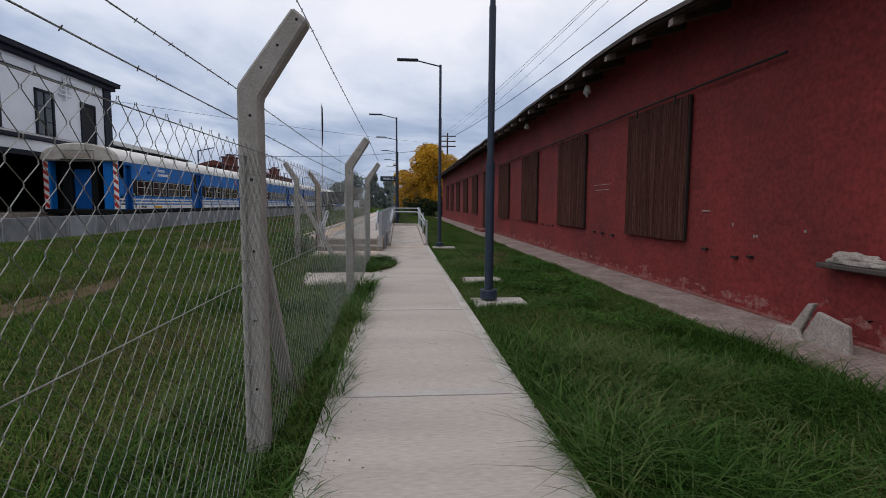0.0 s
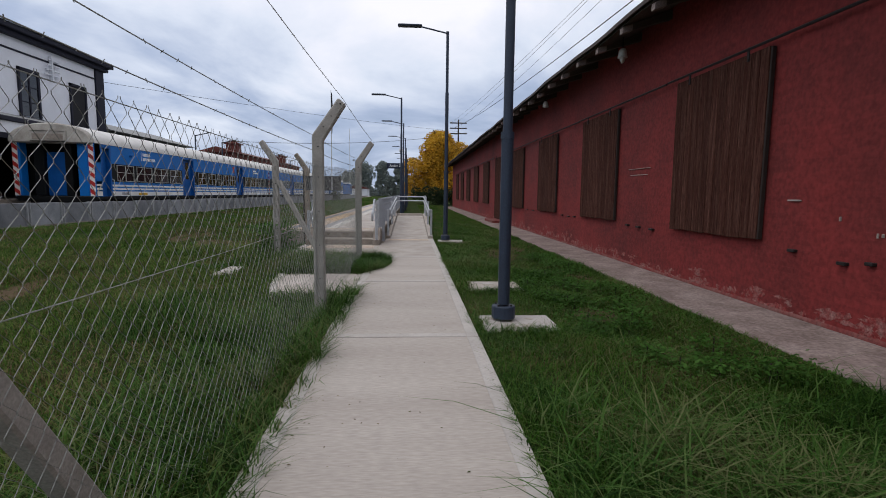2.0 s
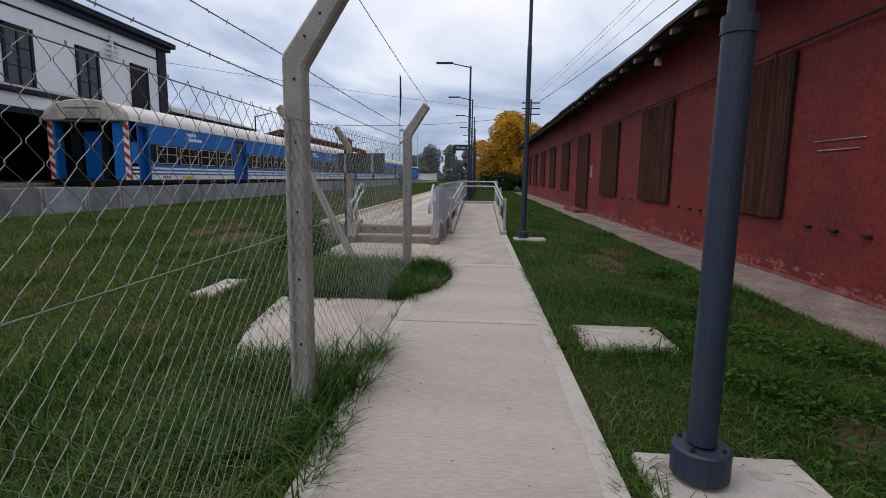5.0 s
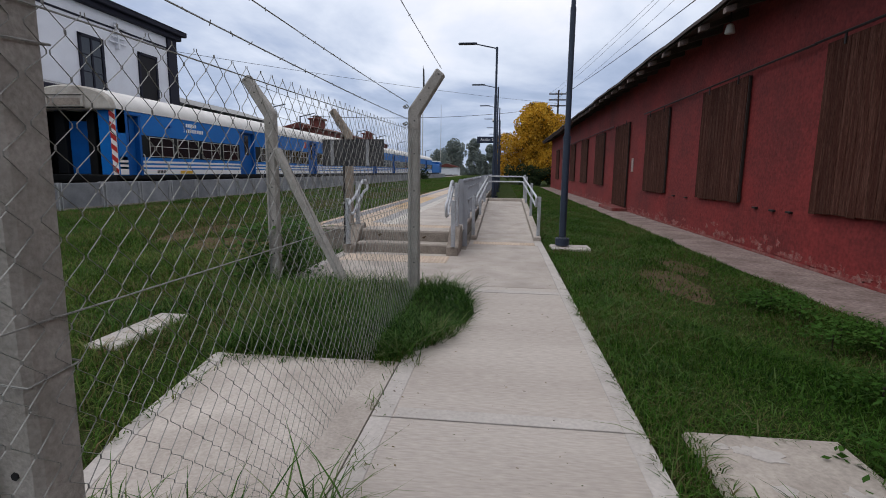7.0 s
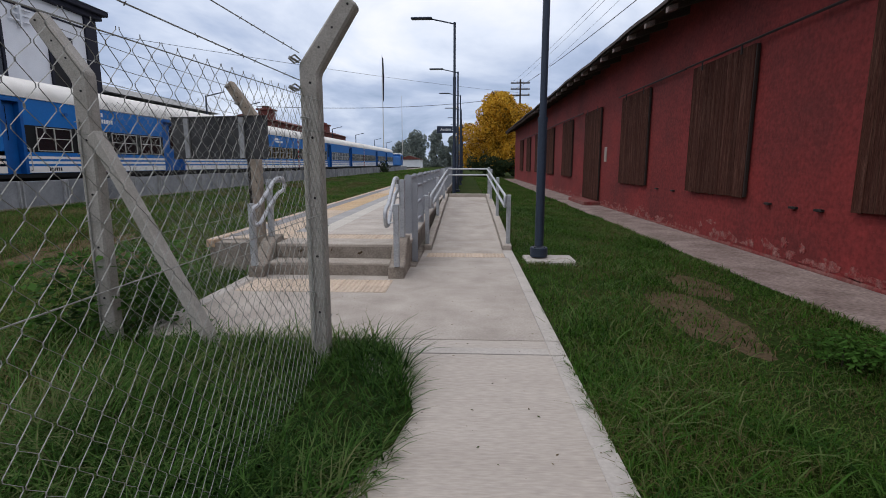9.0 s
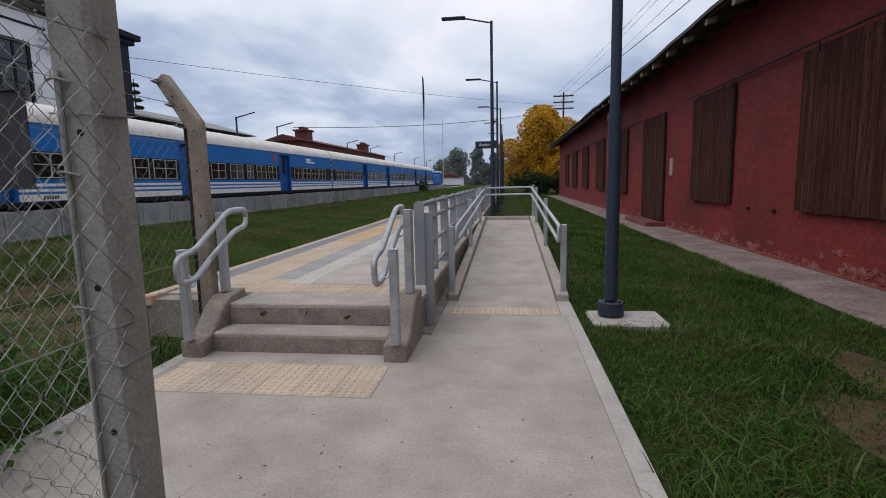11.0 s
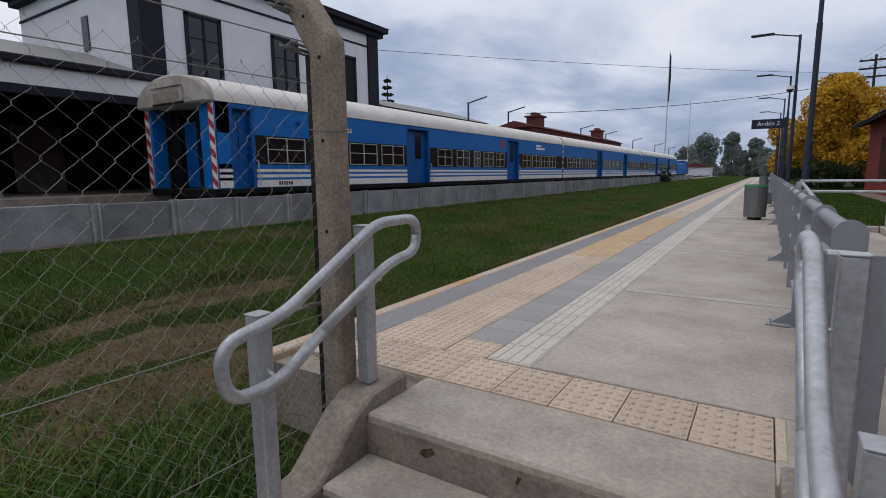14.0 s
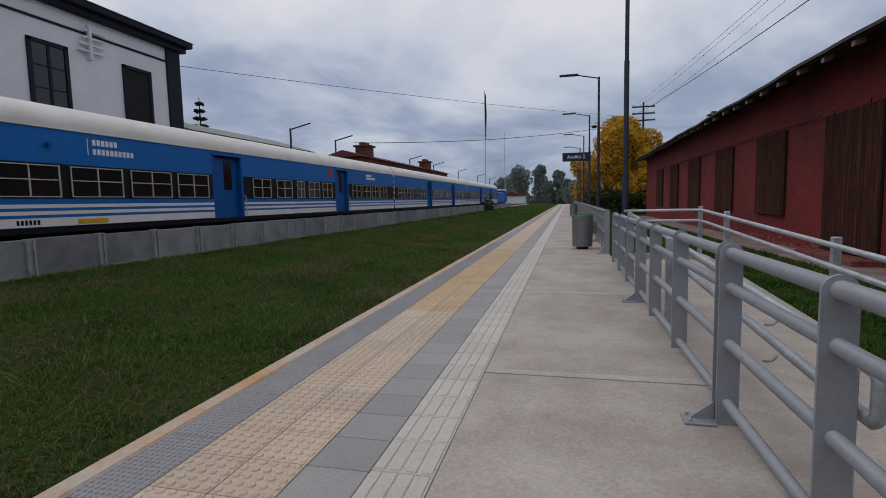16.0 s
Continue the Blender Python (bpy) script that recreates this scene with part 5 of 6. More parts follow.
# ---- utility pole and cables ----
pole = thing("utility_pole", (7.5, 82, 0), "tall wooden utility pole with three crossarms", "utility pole")
part("pole", ring(7.5, 82, -0.3, 12.8, 0.17, 0.11, 10), BARK, pole)
for z in (12.2, 11.4, 10.6):
    arm = part("crossarm", box(6.2, 8.8, 81.9, 82.05, z, z + 0.16, 0.01), BARK, pole)
    for k in range(4):
        part("insulator", ring(6.35 + 0.77 * k, 82, z + 0.16, z + 0.36, 0.06, n=8), HOUSE_WHITE, arm)
CABLES = [((7.0, 82, 11.6), (9.0, 18, 8.9), 0.022, 0.5), ((6.4, 82, 12.4), (8.0, 18, 9.8), 0.010, 0.4), ((7.2, 82, 12.4), (8.6, 18, 10.3), 0.010, 0.4), ((8.7, 82, 12.4), (9.4, 18, 10.6), 0.010, 0.4),
          ((7.5, 82, 11.0), (-20.0, 37.5, 8.4), 0.014, 0.3), ((7.5, 82, 10.6), (-18.0, 54, 6.3), 0.025, 0.7)]
cab = thing("overhead_cables", (7.5, 82, 12.4), "thin dark overhead cables strung from the utility pole", "cable")
for a, b, r, sag in CABLES:
    pts = [Vector(a).lerp(Vector(b), k / 24) - Vector((0, 0, sag * 4 * (k / 24) * (1 - k / 24))) for k in range(25)]
    if b[1] == 18:
        d = (pts[-1] - pts[-2])
        pts.append(pts[-1] + d * 14)
    part("cable", tube(pts, r, 5), IRON, cab)
mast = thing("flagpole", (-22.5, 150, 0), "very tall thin flagpole with a limp dark flag", "flagpole")
part("mast", ring(-22.5, 150, 0, 30, 0.15, 0.07, 8), ALU, mast)
part("flag", prism([(-22.45, 29.5), (-22.15, 28.8), (-22.0, 24), (-22.2, 18.5), (-22.45, 17.5)], 'y', 149.95, 150.05), HOUSE_DARK, mast)
mast2 = thing("radio_mast", (-18.0, 155, 0), "thin pale mast behind the train", "mast")
part("mast", ring(-18, 155, 0, 20, 0.10, 0.05, 6), ALU, mast2)
shed2 = thing("small_house", (-15, 160, 0), "small pale house far down the line", "house")
part("wall", box(-20, -13, 158, 164, -0.1, 2.6), HOUSE_WHITE, shed2)
part("roof", prism([(-20.3, 2.6), (-16.5, 3.7), (-12.7, 2.6)], "y", 157.7, 164.3), BRICK_FAR, shed2)


# ---- trees ----
def fill_mesh(name, V, F, material, smooth=False):
    """A mesh from arrays of vertices and equal faces."""
    me = bpy.data.meshes.new(name)
    k = F.shape[1]
    me.vertices.add(len(V))
    me.vertices.foreach_set("co", V.astype(np.float32).ravel())
    me.loops.add(F.size)
    me.loops.foreach_set("vertex_index", F.ravel().astype(np.int32))
    me.polygons.add(len(F))
    me.polygons.foreach_set("loop_start", (np.arange(len(F)) * k).astype(np.int32))
    me.update(calc_edges=True)
    if not smooth:
        me.shade_flat()
    me.materials.append(material)
    return me


RNG = np.random.default_rng(7)


def leaf_cloud(centres, radii, count, size, flat=0.8):
    """Small leaf faces strewn through clumps."""
    w = np.array([r ** 2 for r in radii])
    idx = RNG.choice(len(centres), count, p=w / w.sum())
    d = RNG.normal(size=(count, 3))
    d /= np.linalg.norm(d, axis=1)[:, None]
    rad = np.array(radii)[idx] * (0.55 + 0.5 * RNG.random(count) ** 0.6)
    c = np.array(centres)[idx] + d * rad[:, None] * np.array([1, 1, flat])
    a = RNG.normal(size=(count, 3)); a /= np.linalg.norm(a, axis=1)[:, None]
    b = np.cross(a, RNG.normal(size=(count, 3))); b /= np.linalg.norm(b, axis=1)[:, None]
    s = size * (0.6 + 0.8 * RNG.random(count))[:, None]
    V = np.stack([c - a * s * 0.5, c + b * s * 0.35, c + a * s * 0.5, c - b * s * 0.35], 1).reshape(-1, 3)
    F = np.arange(count * 4).reshape(-1, 4)
    return V, F


def broad_tree(name, x, y, h, spread, trunk_h, material, leaves, size, label, clumps=26, low=0.25, fluff=(0.20, 0.34)):
    t = thing(name, (x, y, 0), label, "tree")
    part("trunk", tube([(x, y, -0.2), (x + 0.1, y, trunk_h), (x, y + 0.2, h * 0.75)], spread * 0.055, 8, r1=spread * 0.015), BARK, t, smooth=True)
    cs, rs = [], []
    for k in range(clumps):
        a = k * 2.4
        u = (k + 0.5) / clumps
        z = h * (low + (0.96 - low) * u)
        prof = math.sin(math.pi * min(1.0, 0.22 + 0.78 * u) ** 0.9) ** 0.6
        rr = spread * (0.10 + 0.85 * random.random()) * prof * 0.78
        cs.append((x + rr * math.cos(a), y + rr * math.sin(a), z))
        rs.append(spread * random.uniform(*fluff))
        if k % 3 == 0:
            part("limb", tube([(x, y, max(trunk_h * 0.8, z * 0.55)), (x + rr * 0.5 * math.cos(a), y + rr * 0.5 * math.sin(a), z * 0.85), cs[-1]], spread * 0.018, 5, r1=0.03), BARK, t)
    V, F = leaf_cloud(cs, rs, leaves, size)
    V = V - np.array([x, y, 0])
    ob = link_mesh("crown", fill_mesh("crown", V, F, material), t)
    return t


broad_tree("autumn_tree", 4.3, 73, 9.4, 6.3, 1.6, LEAF_YELLOW, 42000, 0.24, "broad tree in golden yellow autumn leaf behind the shed", 60, 0.16, (0.13, 0.28))
# Far trees carry the haze in their leaf colour.
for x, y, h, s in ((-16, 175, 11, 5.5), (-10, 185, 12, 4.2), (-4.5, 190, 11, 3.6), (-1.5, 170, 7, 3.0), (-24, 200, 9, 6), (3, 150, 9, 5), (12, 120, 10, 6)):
    broad_tree("distant_tree", x, y, h, s * 1.15, 1.0, LEAF_FAR, 3200, 0.7, "distant tree beyond the end of the line, haze in its grey-green colour", 24, 0.02)
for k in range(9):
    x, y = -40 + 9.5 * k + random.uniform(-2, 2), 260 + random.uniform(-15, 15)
    broad_tree("distant_tree", x, y, random.uniform(7, 11), 7.0, 1.5, LEAF_FAR, 1300, 1.2, "distant tree beyond the end of the line, haze in its grey-green colour", 14, 0.05)


def hedge(x0, x1, y0, y1, h, count, label):
    t = thing("hedge", ((x0 + x1) / 2, (y0 + y1) / 2, 0), label, "hedge")
    cs = [(random.uniform(x0, x1), random.uniform(y0, y1), random.uniform(0.2, h * 0.75)) for k in range(26)]
    V, F = leaf_cloud(cs, [random.uniform(0.5, 0.8) for c in cs], count, 0.22)
    V[:, 2] = np.maximum(V[:, 2], -0.05)
    V = V - np.array([(x0 + x1) / 2, (y0 + y1) / 2, 0])
    link_mesh("leaves", fill_mesh("leaves", V, F, LEAF_GREEN), t)
    part("stems", tube([((x0 + x1) / 2, (y0 + y1) / 2, -0.1), ((x0 + x1) / 2, (y0 + y1) / 2, h * 0.7)], 0.08, 6), BARK, t)


hedge(0.6, 6.5, 66, 69, 2.4, 4200, "dark hedge under the autumn tree")
hedge(-10.6, -9.9, 72.0, 74.0, 1.6, 500, "scrubby bush growing by the low wall")


def conifer(x, y, h):
    t = thing("conifer", (x, y, 0), "tall thin tiered conifer behind the station", "tree")
    part("trunk", tube([(x, y, 0), (x, y, h)], 0.25, 6, r1=0.04), BARK, t)
    cs, rs = [], []
    for k in range(11):
        z = h * (0.35 + 0.6 * k / 10)
        rad = (1 - k / 11.5) * 1.5
        for j in range(5):
            a = j * 1.257 + k
            cs.append((x + rad * math.cos(a), y + rad * math.sin(a), z)); rs.append(0.28)
    V, F = leaf_cloud(cs, rs, 1400, 0.3, 0.5)
    link_mesh("crown", fill_mesh("crown", V - np.array([x, y, 0]), F, LEAF_GREEN), t)


conifer(-41, 65, 13.5)

# ---- grass ----
PADS = [(1.10, 1.83, 7.03, 7.58), (1.10, 1.77, 16.52, 16.99), (1.20, 1.91, 9.28, 9.88), (-3.14, -2.80, 10.68, 11.67), (-1.74, -0.5, 8.85, 10.56), (-2.55, 1.0, 13.27, 17.0), (-0.5, 0.94, -6, 26), (-3.4, 0.98, 15.9, 130), (3.93, 8, -10, 70), (-30, -10.36, -10, 150)]


BARE = [(2.45, 14.0, 0.55, 1.3), (2.6, 7.9, 0.45, 0.4), (3.3, 10.9, 0.35, 0.8), (3.05, 15.5, 0.4, 0.9), (-5.2, 8.5, 0.4, 3.0), (-4.3, 15.9, 0.5, 1.5), (-5.2, 16.2, 0.55, 1.7), (-6.2, 17.4, 0.45, 1.9), (-3.9, 18.6, 0.25, 1.6)]


def blades(name, x0, x1, y0, y1, density, h0, h1, width, material, label, thin=0.0, lean=0.5, keep=None, clump=0.0, ragged=0.0, rise=1.0, droop=0.0):
    """Bent grass blades strewn over a stretch of lawn; drooping ones arch over in three joints."""
    n = int((x1 - x0) * (y1 - y0) * density)
    P = np.stack([RNG.uniform(x0, x1, n), RNG.uniform(y0, y1, n)], 1)
    if clump:
        c = RNG.integers(0, max(1, n // 14), n)
        cc = np.stack([RNG.uniform(x0, x1, n), RNG.uniform(y0, y1, n)], 1)
        P = cc[c] + RNG.normal(size=(n, 2)) * clump
    ok = np.ones(n, bool)
    for a, b, c, d in PADS:
        ok &= ~((P[:, 0] > a + ragged) & (P[:, 0] < b - ragged) & (P[:, 1] > c) & (P[:, 1] < d))
    ok &= (P[:, 0] > x0) & (P[:, 0] < x1)
    patch = np.sin(P[:, 0] * 1.3 + 1.1 * np.sin(P[:, 1] * 0.7)) * np.sin(P[:, 1] * 0.9 + 0.8 * np.sin(P[:, 0] * 1.9))
    ok &= RNG.random(n) > thin * (patch > 0.35)
    for cx, cy, rx, ry in BARE:
        q = ((P[:, 0] - cx) / rx) ** 2 + ((P[:, 1] - cy) / ry) ** 2
        ok &= ~((q < 0.7 + 0.6 * RNG.random(n)) & (RNG.random(n) < 0.8))
    if keep is not None:
        ok &= keep(P[:, 0], P[:, 1])
    P = P[ok]
    n = len(P)
    tall = (0.75 + 0.35 * np.sin(P[:, 0] * 2.1 + P[:, 1]) * np.sin(P[:, 1] * 1.7))
    h = (h0 + (h1 - h0) * RNG.random(n) ** 1.6) * tall
    a = RNG.uniform(0, 2 * np.pi, n)
    d = np.stack([np.cos(a), np.sin(a), np.zeros(n)], 1)
    s = np.stack([-np.sin(a), np.cos(a), np.zeros(n)], 1)
    z = ground_z(P[:, 0], P[:, 1]) - 0.01
    base = np.column_stack([P, z])
    bend = lean * h * (0.4 + 0.9 * RNG.random(n))
    up = np.array([0, 0, 1.0])
    w = (width * (0.6 + 0.8 * RNG.random(n)))[:, None]
    if droop:
        dr = (droop * (0.4 + 0.8 * RNG.random(n)))[:, None]
        hh, bb = h[:, None], bend[:, None]

        def along(t):
            return base + d * bb * t ** 1.6 + up * hh * (t - dr * t ** 2.6) + s * hh * 0.05 * np.sin(3 * t)
        p1, p2 = along(0.36), along(0.72)
        V = np.stack([base - s * w, base + s * w, p1 - s * w * 0.95, p1 + s * w * 0.95, p2 - s * w * 0.65, p2 + s * w * 0.65, along(1.0)], 1).reshape(-1, 3)
        k = (np.arange(n) * 7)[:, None]
        F = np.concatenate([k + np.array(q) for q in ((0, 1, 2), (1, 3, 2), (2, 3, 4), (3, 5, 4), (4, 5, 6))], 1).reshape(-1, 3)
        return tagged(new(name, fill_mesh(name, V, F, material)), label, "grass", kind="stuff")
    mid = base + d * (bend * 0.30)[:, None] + up * (h * 0.62 * rise + (0.02 if rise < 1 else 0))[:, None]
    tip = base + d * bend[:, None] + up * (h * rise * (0.98 - 0.25 * RNG.random(n)) + (0.012 if rise < 1 else 0))[:, None]
    V = np.stack([base - s * w, base + s * w, mid - s * w * 0.75, mid + s * w * 0.75, tip], 1).reshape(-1, 3)
    k = (np.arange(n) * 5)[:, None]
    F = np.concatenate([k + np.array([0, 1, 2]), k + np.array([1, 3, 2]), k + np.array([2, 3, 4])], 1).reshape(-1, 3)
    return tagged(new(name, fill_mesh(name, V, F, material)), label, "grass", kind="stuff")


blades("lawn_grass", 0.93, 4.0, 0.3, 13, 4300, 0.045, 0.13, 0.0033, GRASS, "short green lawn grass between path and shed", 0.35, 1.2, ragged=0.02)
blades("lawn_grass", 0.93, 4.0, 13, 26, 2200, 0.045, 0.13, 0.0048, GRASS, "short green lawn grass between path and shed", 0.4, 1.1, ragged=0.02)
blades("lawn_grass", 0.9, 4.0, 26, 64, 420, 0.06, 0.14, 0.010, GRASS, "short green lawn grass between path and shed", 0.3, 0.7)
blades("tall_grass", 0.95, 4.4, 0.3, 5.6, 1500, 0.10, 0.42, 0.0035, GRASS_TALL, "tall rough green grass flopping over the path edge", 0.2, 1.3, droop=0.45, clump=0.06, ragged=0.03, keep=lambda x, y: RNG.random(len(x)) > smooth01(3.4, 5.6, y + 0.35 * (2.4 - x)))
blades("tall_grass", 0.93, 1.5, 0.3, 14, 260, 0.08, 0.22, 0.003, GRASS_TALL, "rough green grass along the path edge", 0.3, 1.3, droop=0.4, clump=0.05, ragged=0.05)
blades("lawn_grass", -7.5, -0.5, 1.5, 16, 1300, 0.05, 0.18, 0.0048, GRASS_FIELD, "green grass behind the wire fence", 0.3, 1.2)
blades("tall_grass", -1.6, -0.40, 0.6, 9.0, 1100, 0.12, 0.42, 0.0038, GRASS_TALL, "tall green grass along the fence foot", 0.15, 1.2, droop=0.4, clump=0.05, ragged=0.06)
blades("tall_grass", -2.0, -0.02, 10.7, 13.4, 4200, 0.16, 0.46, 0.0042, GRASS_TALL, "dense green grass clump by the fence corner", 0.0, 1.0, droop=0.4, ragged=0.5, keep=lambda x, y: (y < 13.02) & (x < -0.5) | (y < 13.02) & ((x + 0.75) ** 2 / 0.42 + (y - 12.0) ** 2 / 1.6 < 1))
blades("tall_grass", -3.4, -2.3, 10.8, 16.0, 700, 0.12, 0.45, 0.004, GRASS_TALL, "tall green weeds beside the concrete apron", 0.1, 1.1, droop=0.4, ragged=0.04)
blades("lawn_grass", -10.4, -3.3, 14, 22, 1500, 0.04, 0.12, 0.0042, GRASS, "rough green grass between platform and low wall", 0.2, 1.2)
blades("lawn_grass", -10.4, -3.3, 22, 34, 800, 0.05, 0.13, 0.006, GRASS, "rough green grass between platform and low wall", 0.3, 1.0)
blades("lawn_grass", -10.4, -3.3, 34, 62, 260, 0.06, 0.14, 0.011, GRASS, "rough green grass between platform and low wall", 0.4, 0.7)
blades("lawn_grass", -10.4, -3.3, 62, 128, 60, 0.09, 0.2, 0.024, GRASS, "rough green grass between platform and low wall", 0.3, 0.7)
blades("lawn_grass", -10.4, -7.5, 6, 14, 520, 0.06, 0.16, 0.006, GRASS_FIELD, "green grass behind the wire fence", 0.4, 0.7)

blades("tall_grass", -2.9, -0.9, 6.6, 9.15, 1100, 0.12, 0.36, 0.0035, GRASS_TALL, "tall green grass along the fence foot", 0.1, 0.9, clump=0.05)
blades("tall_grass", 1.0, 4.2, 0.4, 6.0, 500, 0.24, 0.54, 0.0042, GRASS_TALL, "long arching grass blades in the rough lawn", 0.0, 1.5, droop=0.62, clump=0.09, keep=lambda x, y: RNG.random(len(x)) > smooth01(4.0, 6.0, y + 0.35 * (2.4 - x)))
blades("tall_grass", 1.0, 3.9, 6, 13, 260, 0.12, 0.28, 0.004, GRASS_TALL, "scattered taller grass tufts in the lawn", 0.0, 1.5, droop=0.6, clump=0.07)
blades("tall_grass", 1.0, 3.9, 13, 26, 120, 0.12, 0.24, 0.005, GRASS_TALL, "scattered taller grass tufts in the lawn", 0.0, 1.4, droop=0.5, clump=0.09)
blades("tall_grass", -10.3, -3.4, 8, 34, 50, 0.12, 0.26, 0.006, GRASS, "scattered taller grass tufts in the lawn", 0.0, 1.3, droop=0.5, clump=0.12)
blades("dry_stalks", 0.5, 1.1, 0.5, 9.0, 40, 0.07, 0.22, 0.0028, STRAW, "dry brown grass stalks lying on the path edge", 0.0, 1.0, ragged=0.5, rise=0.08, clump=0.04)
blades("dry_stalks", -0.62, -0.2, 0.5, 13.2, 60, 0.07, 0.22, 0.0028, STRAW, "dry brown grass stalks lying on the path edge", 0.0, 1.0, ragged=0.5, rise=0.08, clump=0.04)

blades("dry_stalks", -1.0, -0.3, 12.5, 13.5, 60, 0.10, 0.32, 0.0025, STRAW, "dry weeds lying at the foot of the fence corner", 0.0, 1.0, ragged=1.2, rise=0.12, clump=0.12)


blades("dry_grass", -9.6, -3.45, 14, 46, 800, 0.05, 0.14, 0.0055, DRY, "dry yellowed streaks in the rough grass by the platform", 0.0, 1.4, keep=lambda x, y: np.sin(x * 2.6 + 0.5 * np.sin(y * 0.5)) + 0.6 * np.sin(y * 0.8 + x) + 0.5 * RNG.normal(size=len(x)) > 0.55)
blades("dry_grass", -7.4, -1.2, 2, 14, 520, 0.06, 0.17, 0.0045, DRY, "dry yellowed streaks in the field behind the fence", 0.0, 1.4, keep=lambda x, y: np.sin(x * 1.9 + 0.6 * np.sin(y * 0.6)) + 0.6 * np.sin(y * 0.9 - x) + 0.5 * RNG.normal(size=len(x)) > 0.85)
blades("tall_grass", -5.2, -2.7, 12.6, 15.2, 500, 0.15, 0.40, 0.0042, GRASS_FIELD, "pale tall grass beside the concrete apron", 0.0, 1.3, droop=0.5, clump=0.08)
for px0, px1, py0, py1 in ((0.96, 1.98, 6.84, 7.06), (0.97, 1.92, 16.36, 16.56), (1.06, 2.06, 9.06, 9.30)):
    blades("tall_grass", px0, px1, py0, py1, 1500, 0.06, 0.17, 0.0032, GRASS_TALL, "green grass creeping over the edge of a concrete pad", 0.2, 1.5, droop=0.5, ragged=0.10, clump=0.04)


def bare_patch(cx, cy, rx, ry, material=None, lift=None):
    top = (lambda a, b: float(ground_z(a, b))) if lift is None else (lambda a, b: lift)
    V, F = [(cx, cy, top(cx, cy) + 0.006)], []
    n = 22
    for k in range(n):
        a = 2 * math.pi * k / n
        s = 0.85 + 0.5 * noise.noise(Vector((cx + math.cos(a), cy + math.sin(a), 0)) * 1.3)
        x, y = cx + rx * s * math.cos(a), cy + ry * s * math.sin(a)
        for q, dz in ((0.55, 0.006), (1.0, -0.004)):
            px, py = cx + (x - cx) * q, cy + (y - cy) * q
            V.append((px, py, top(px, py) + dz))
    for k in range(n):
        a, b = 1 + 2 * k, 1 + 2 * ((k + 1) % n)
        F += [[0, a, b], [a, a + 1, b + 1], [a, b + 1, b]]
    tagged(new("bare_soil", raw_mesh("bare_soil", V, F, material or DIRT)), "bare brown trodden soil patch in the lawn" if lift is None else "grassy soil washed over the path edge", "soil", kind="structure")


for q in BARE:
    bare_patch(*q)
    cx, cy, rx, ry = q
    blades("dry_grass", cx - 1.2 * rx, cx + 1.2 * rx, cy - 1.2 * ry, cy + 1.2 * ry, 1900, 0.03, 0.10, 0.0035, DRY, "dry straw-coloured grass over a worn patch", 0.0, 1.7, keep=lambda x, y: ((x - cx) / rx) ** 2 + ((y - cy) / ry) ** 2 < 0.5 + 0.9 * RNG.random(len(x)))
bare_patch(-0.72, 12.0, 0.60, 1.25, SOIL, 0.010)


def specks(name, x0, x1, y0, y1, count, label):
    """Crumbs of soil and dead leaf lying on the path."""
    P = np.stack([RNG.uniform(x0, x1, count), RNG.uniform(y0, y1, count)], 1)
    s = (0.003 + 0.010 * RNG.random(count) ** 3)[:, None]
    a = RNG.uniform(0, 2 * np.pi, count)
    c = np.column_stack([P, np.full(count, 0.004)])
    u = np.column_stack([np.cos(a), np.sin(a), np.zeros(count)]) * s
    v = np.column_stack([-np.sin(a), np.cos(a), np.zeros(count)]) * s * 0.45
    up = np.array([0, 0, 1.0]) * s * 0.35
    V = np.stack([c - u, c - v, c + u, c + v, c + up], 1).reshape(-1, 3)
    k = (np.arange(count) * 5)[:, None]
    F = np.concatenate([k + np.array(q) for q in ((0, 1, 4), (1, 2, 4), (2, 3, 4), (3, 0, 4))], 1).reshape(-1, 3)
    tagged(new(name, fill_mesh(name, V, F, STRAW)), label, "litter", kind="stuff")


specks("leaf_litter", -0.5, 0.92, 0.4, 17.0, 420, "dark crumbs of soil and dead leaf on the path")
specks("leaf_litter", -2.5, -0.5, 13.3, 14.7, 90, "dark crumbs of soil and dead leaf on the path")
blades("dry_stalks", -0.6, 0.06, 10.7, 13.0, 620, 0.08, 0.26, 0.0028, STRAW, "dry brown stalks lying round the grass clump on the path", 0.0, 1.0, ragged=1.2, rise=0.12, clump=0.05, keep=lambda x, y: np.abs((x + 0.72) ** 2 / 0.45 + (y - 12.0) ** 2 / 1.7 - 1.0) < 0.35)
blades("tall_grass", -2.3, -0.6, 10.3, 10.8, 1100, 0.08, 0.20, 0.0035, GRASS_TALL, "green grass creeping over the side slab", 0.3, 1.2, ragged=1.0, clump=0.09, keep=lambda x, y: y > 10.52 + 0.1 * np.sin(x * 5))
specks("leaf_litter", -0.55, -0.28, 0.5, 13.0, 500, "soil crumbs along the grassy edge of the path")
blades("tall_grass", -0.62, -0.36, 0.5, 12.6, 420, 0.10, 0.26, 0.003, GRASS_TALL, "green grass flopping over the path edge", 0.5, 1.4, ragged=0.12, clump=0.05)
# ---- tactile and grey tiles, guide strip ----
TH = 0.03


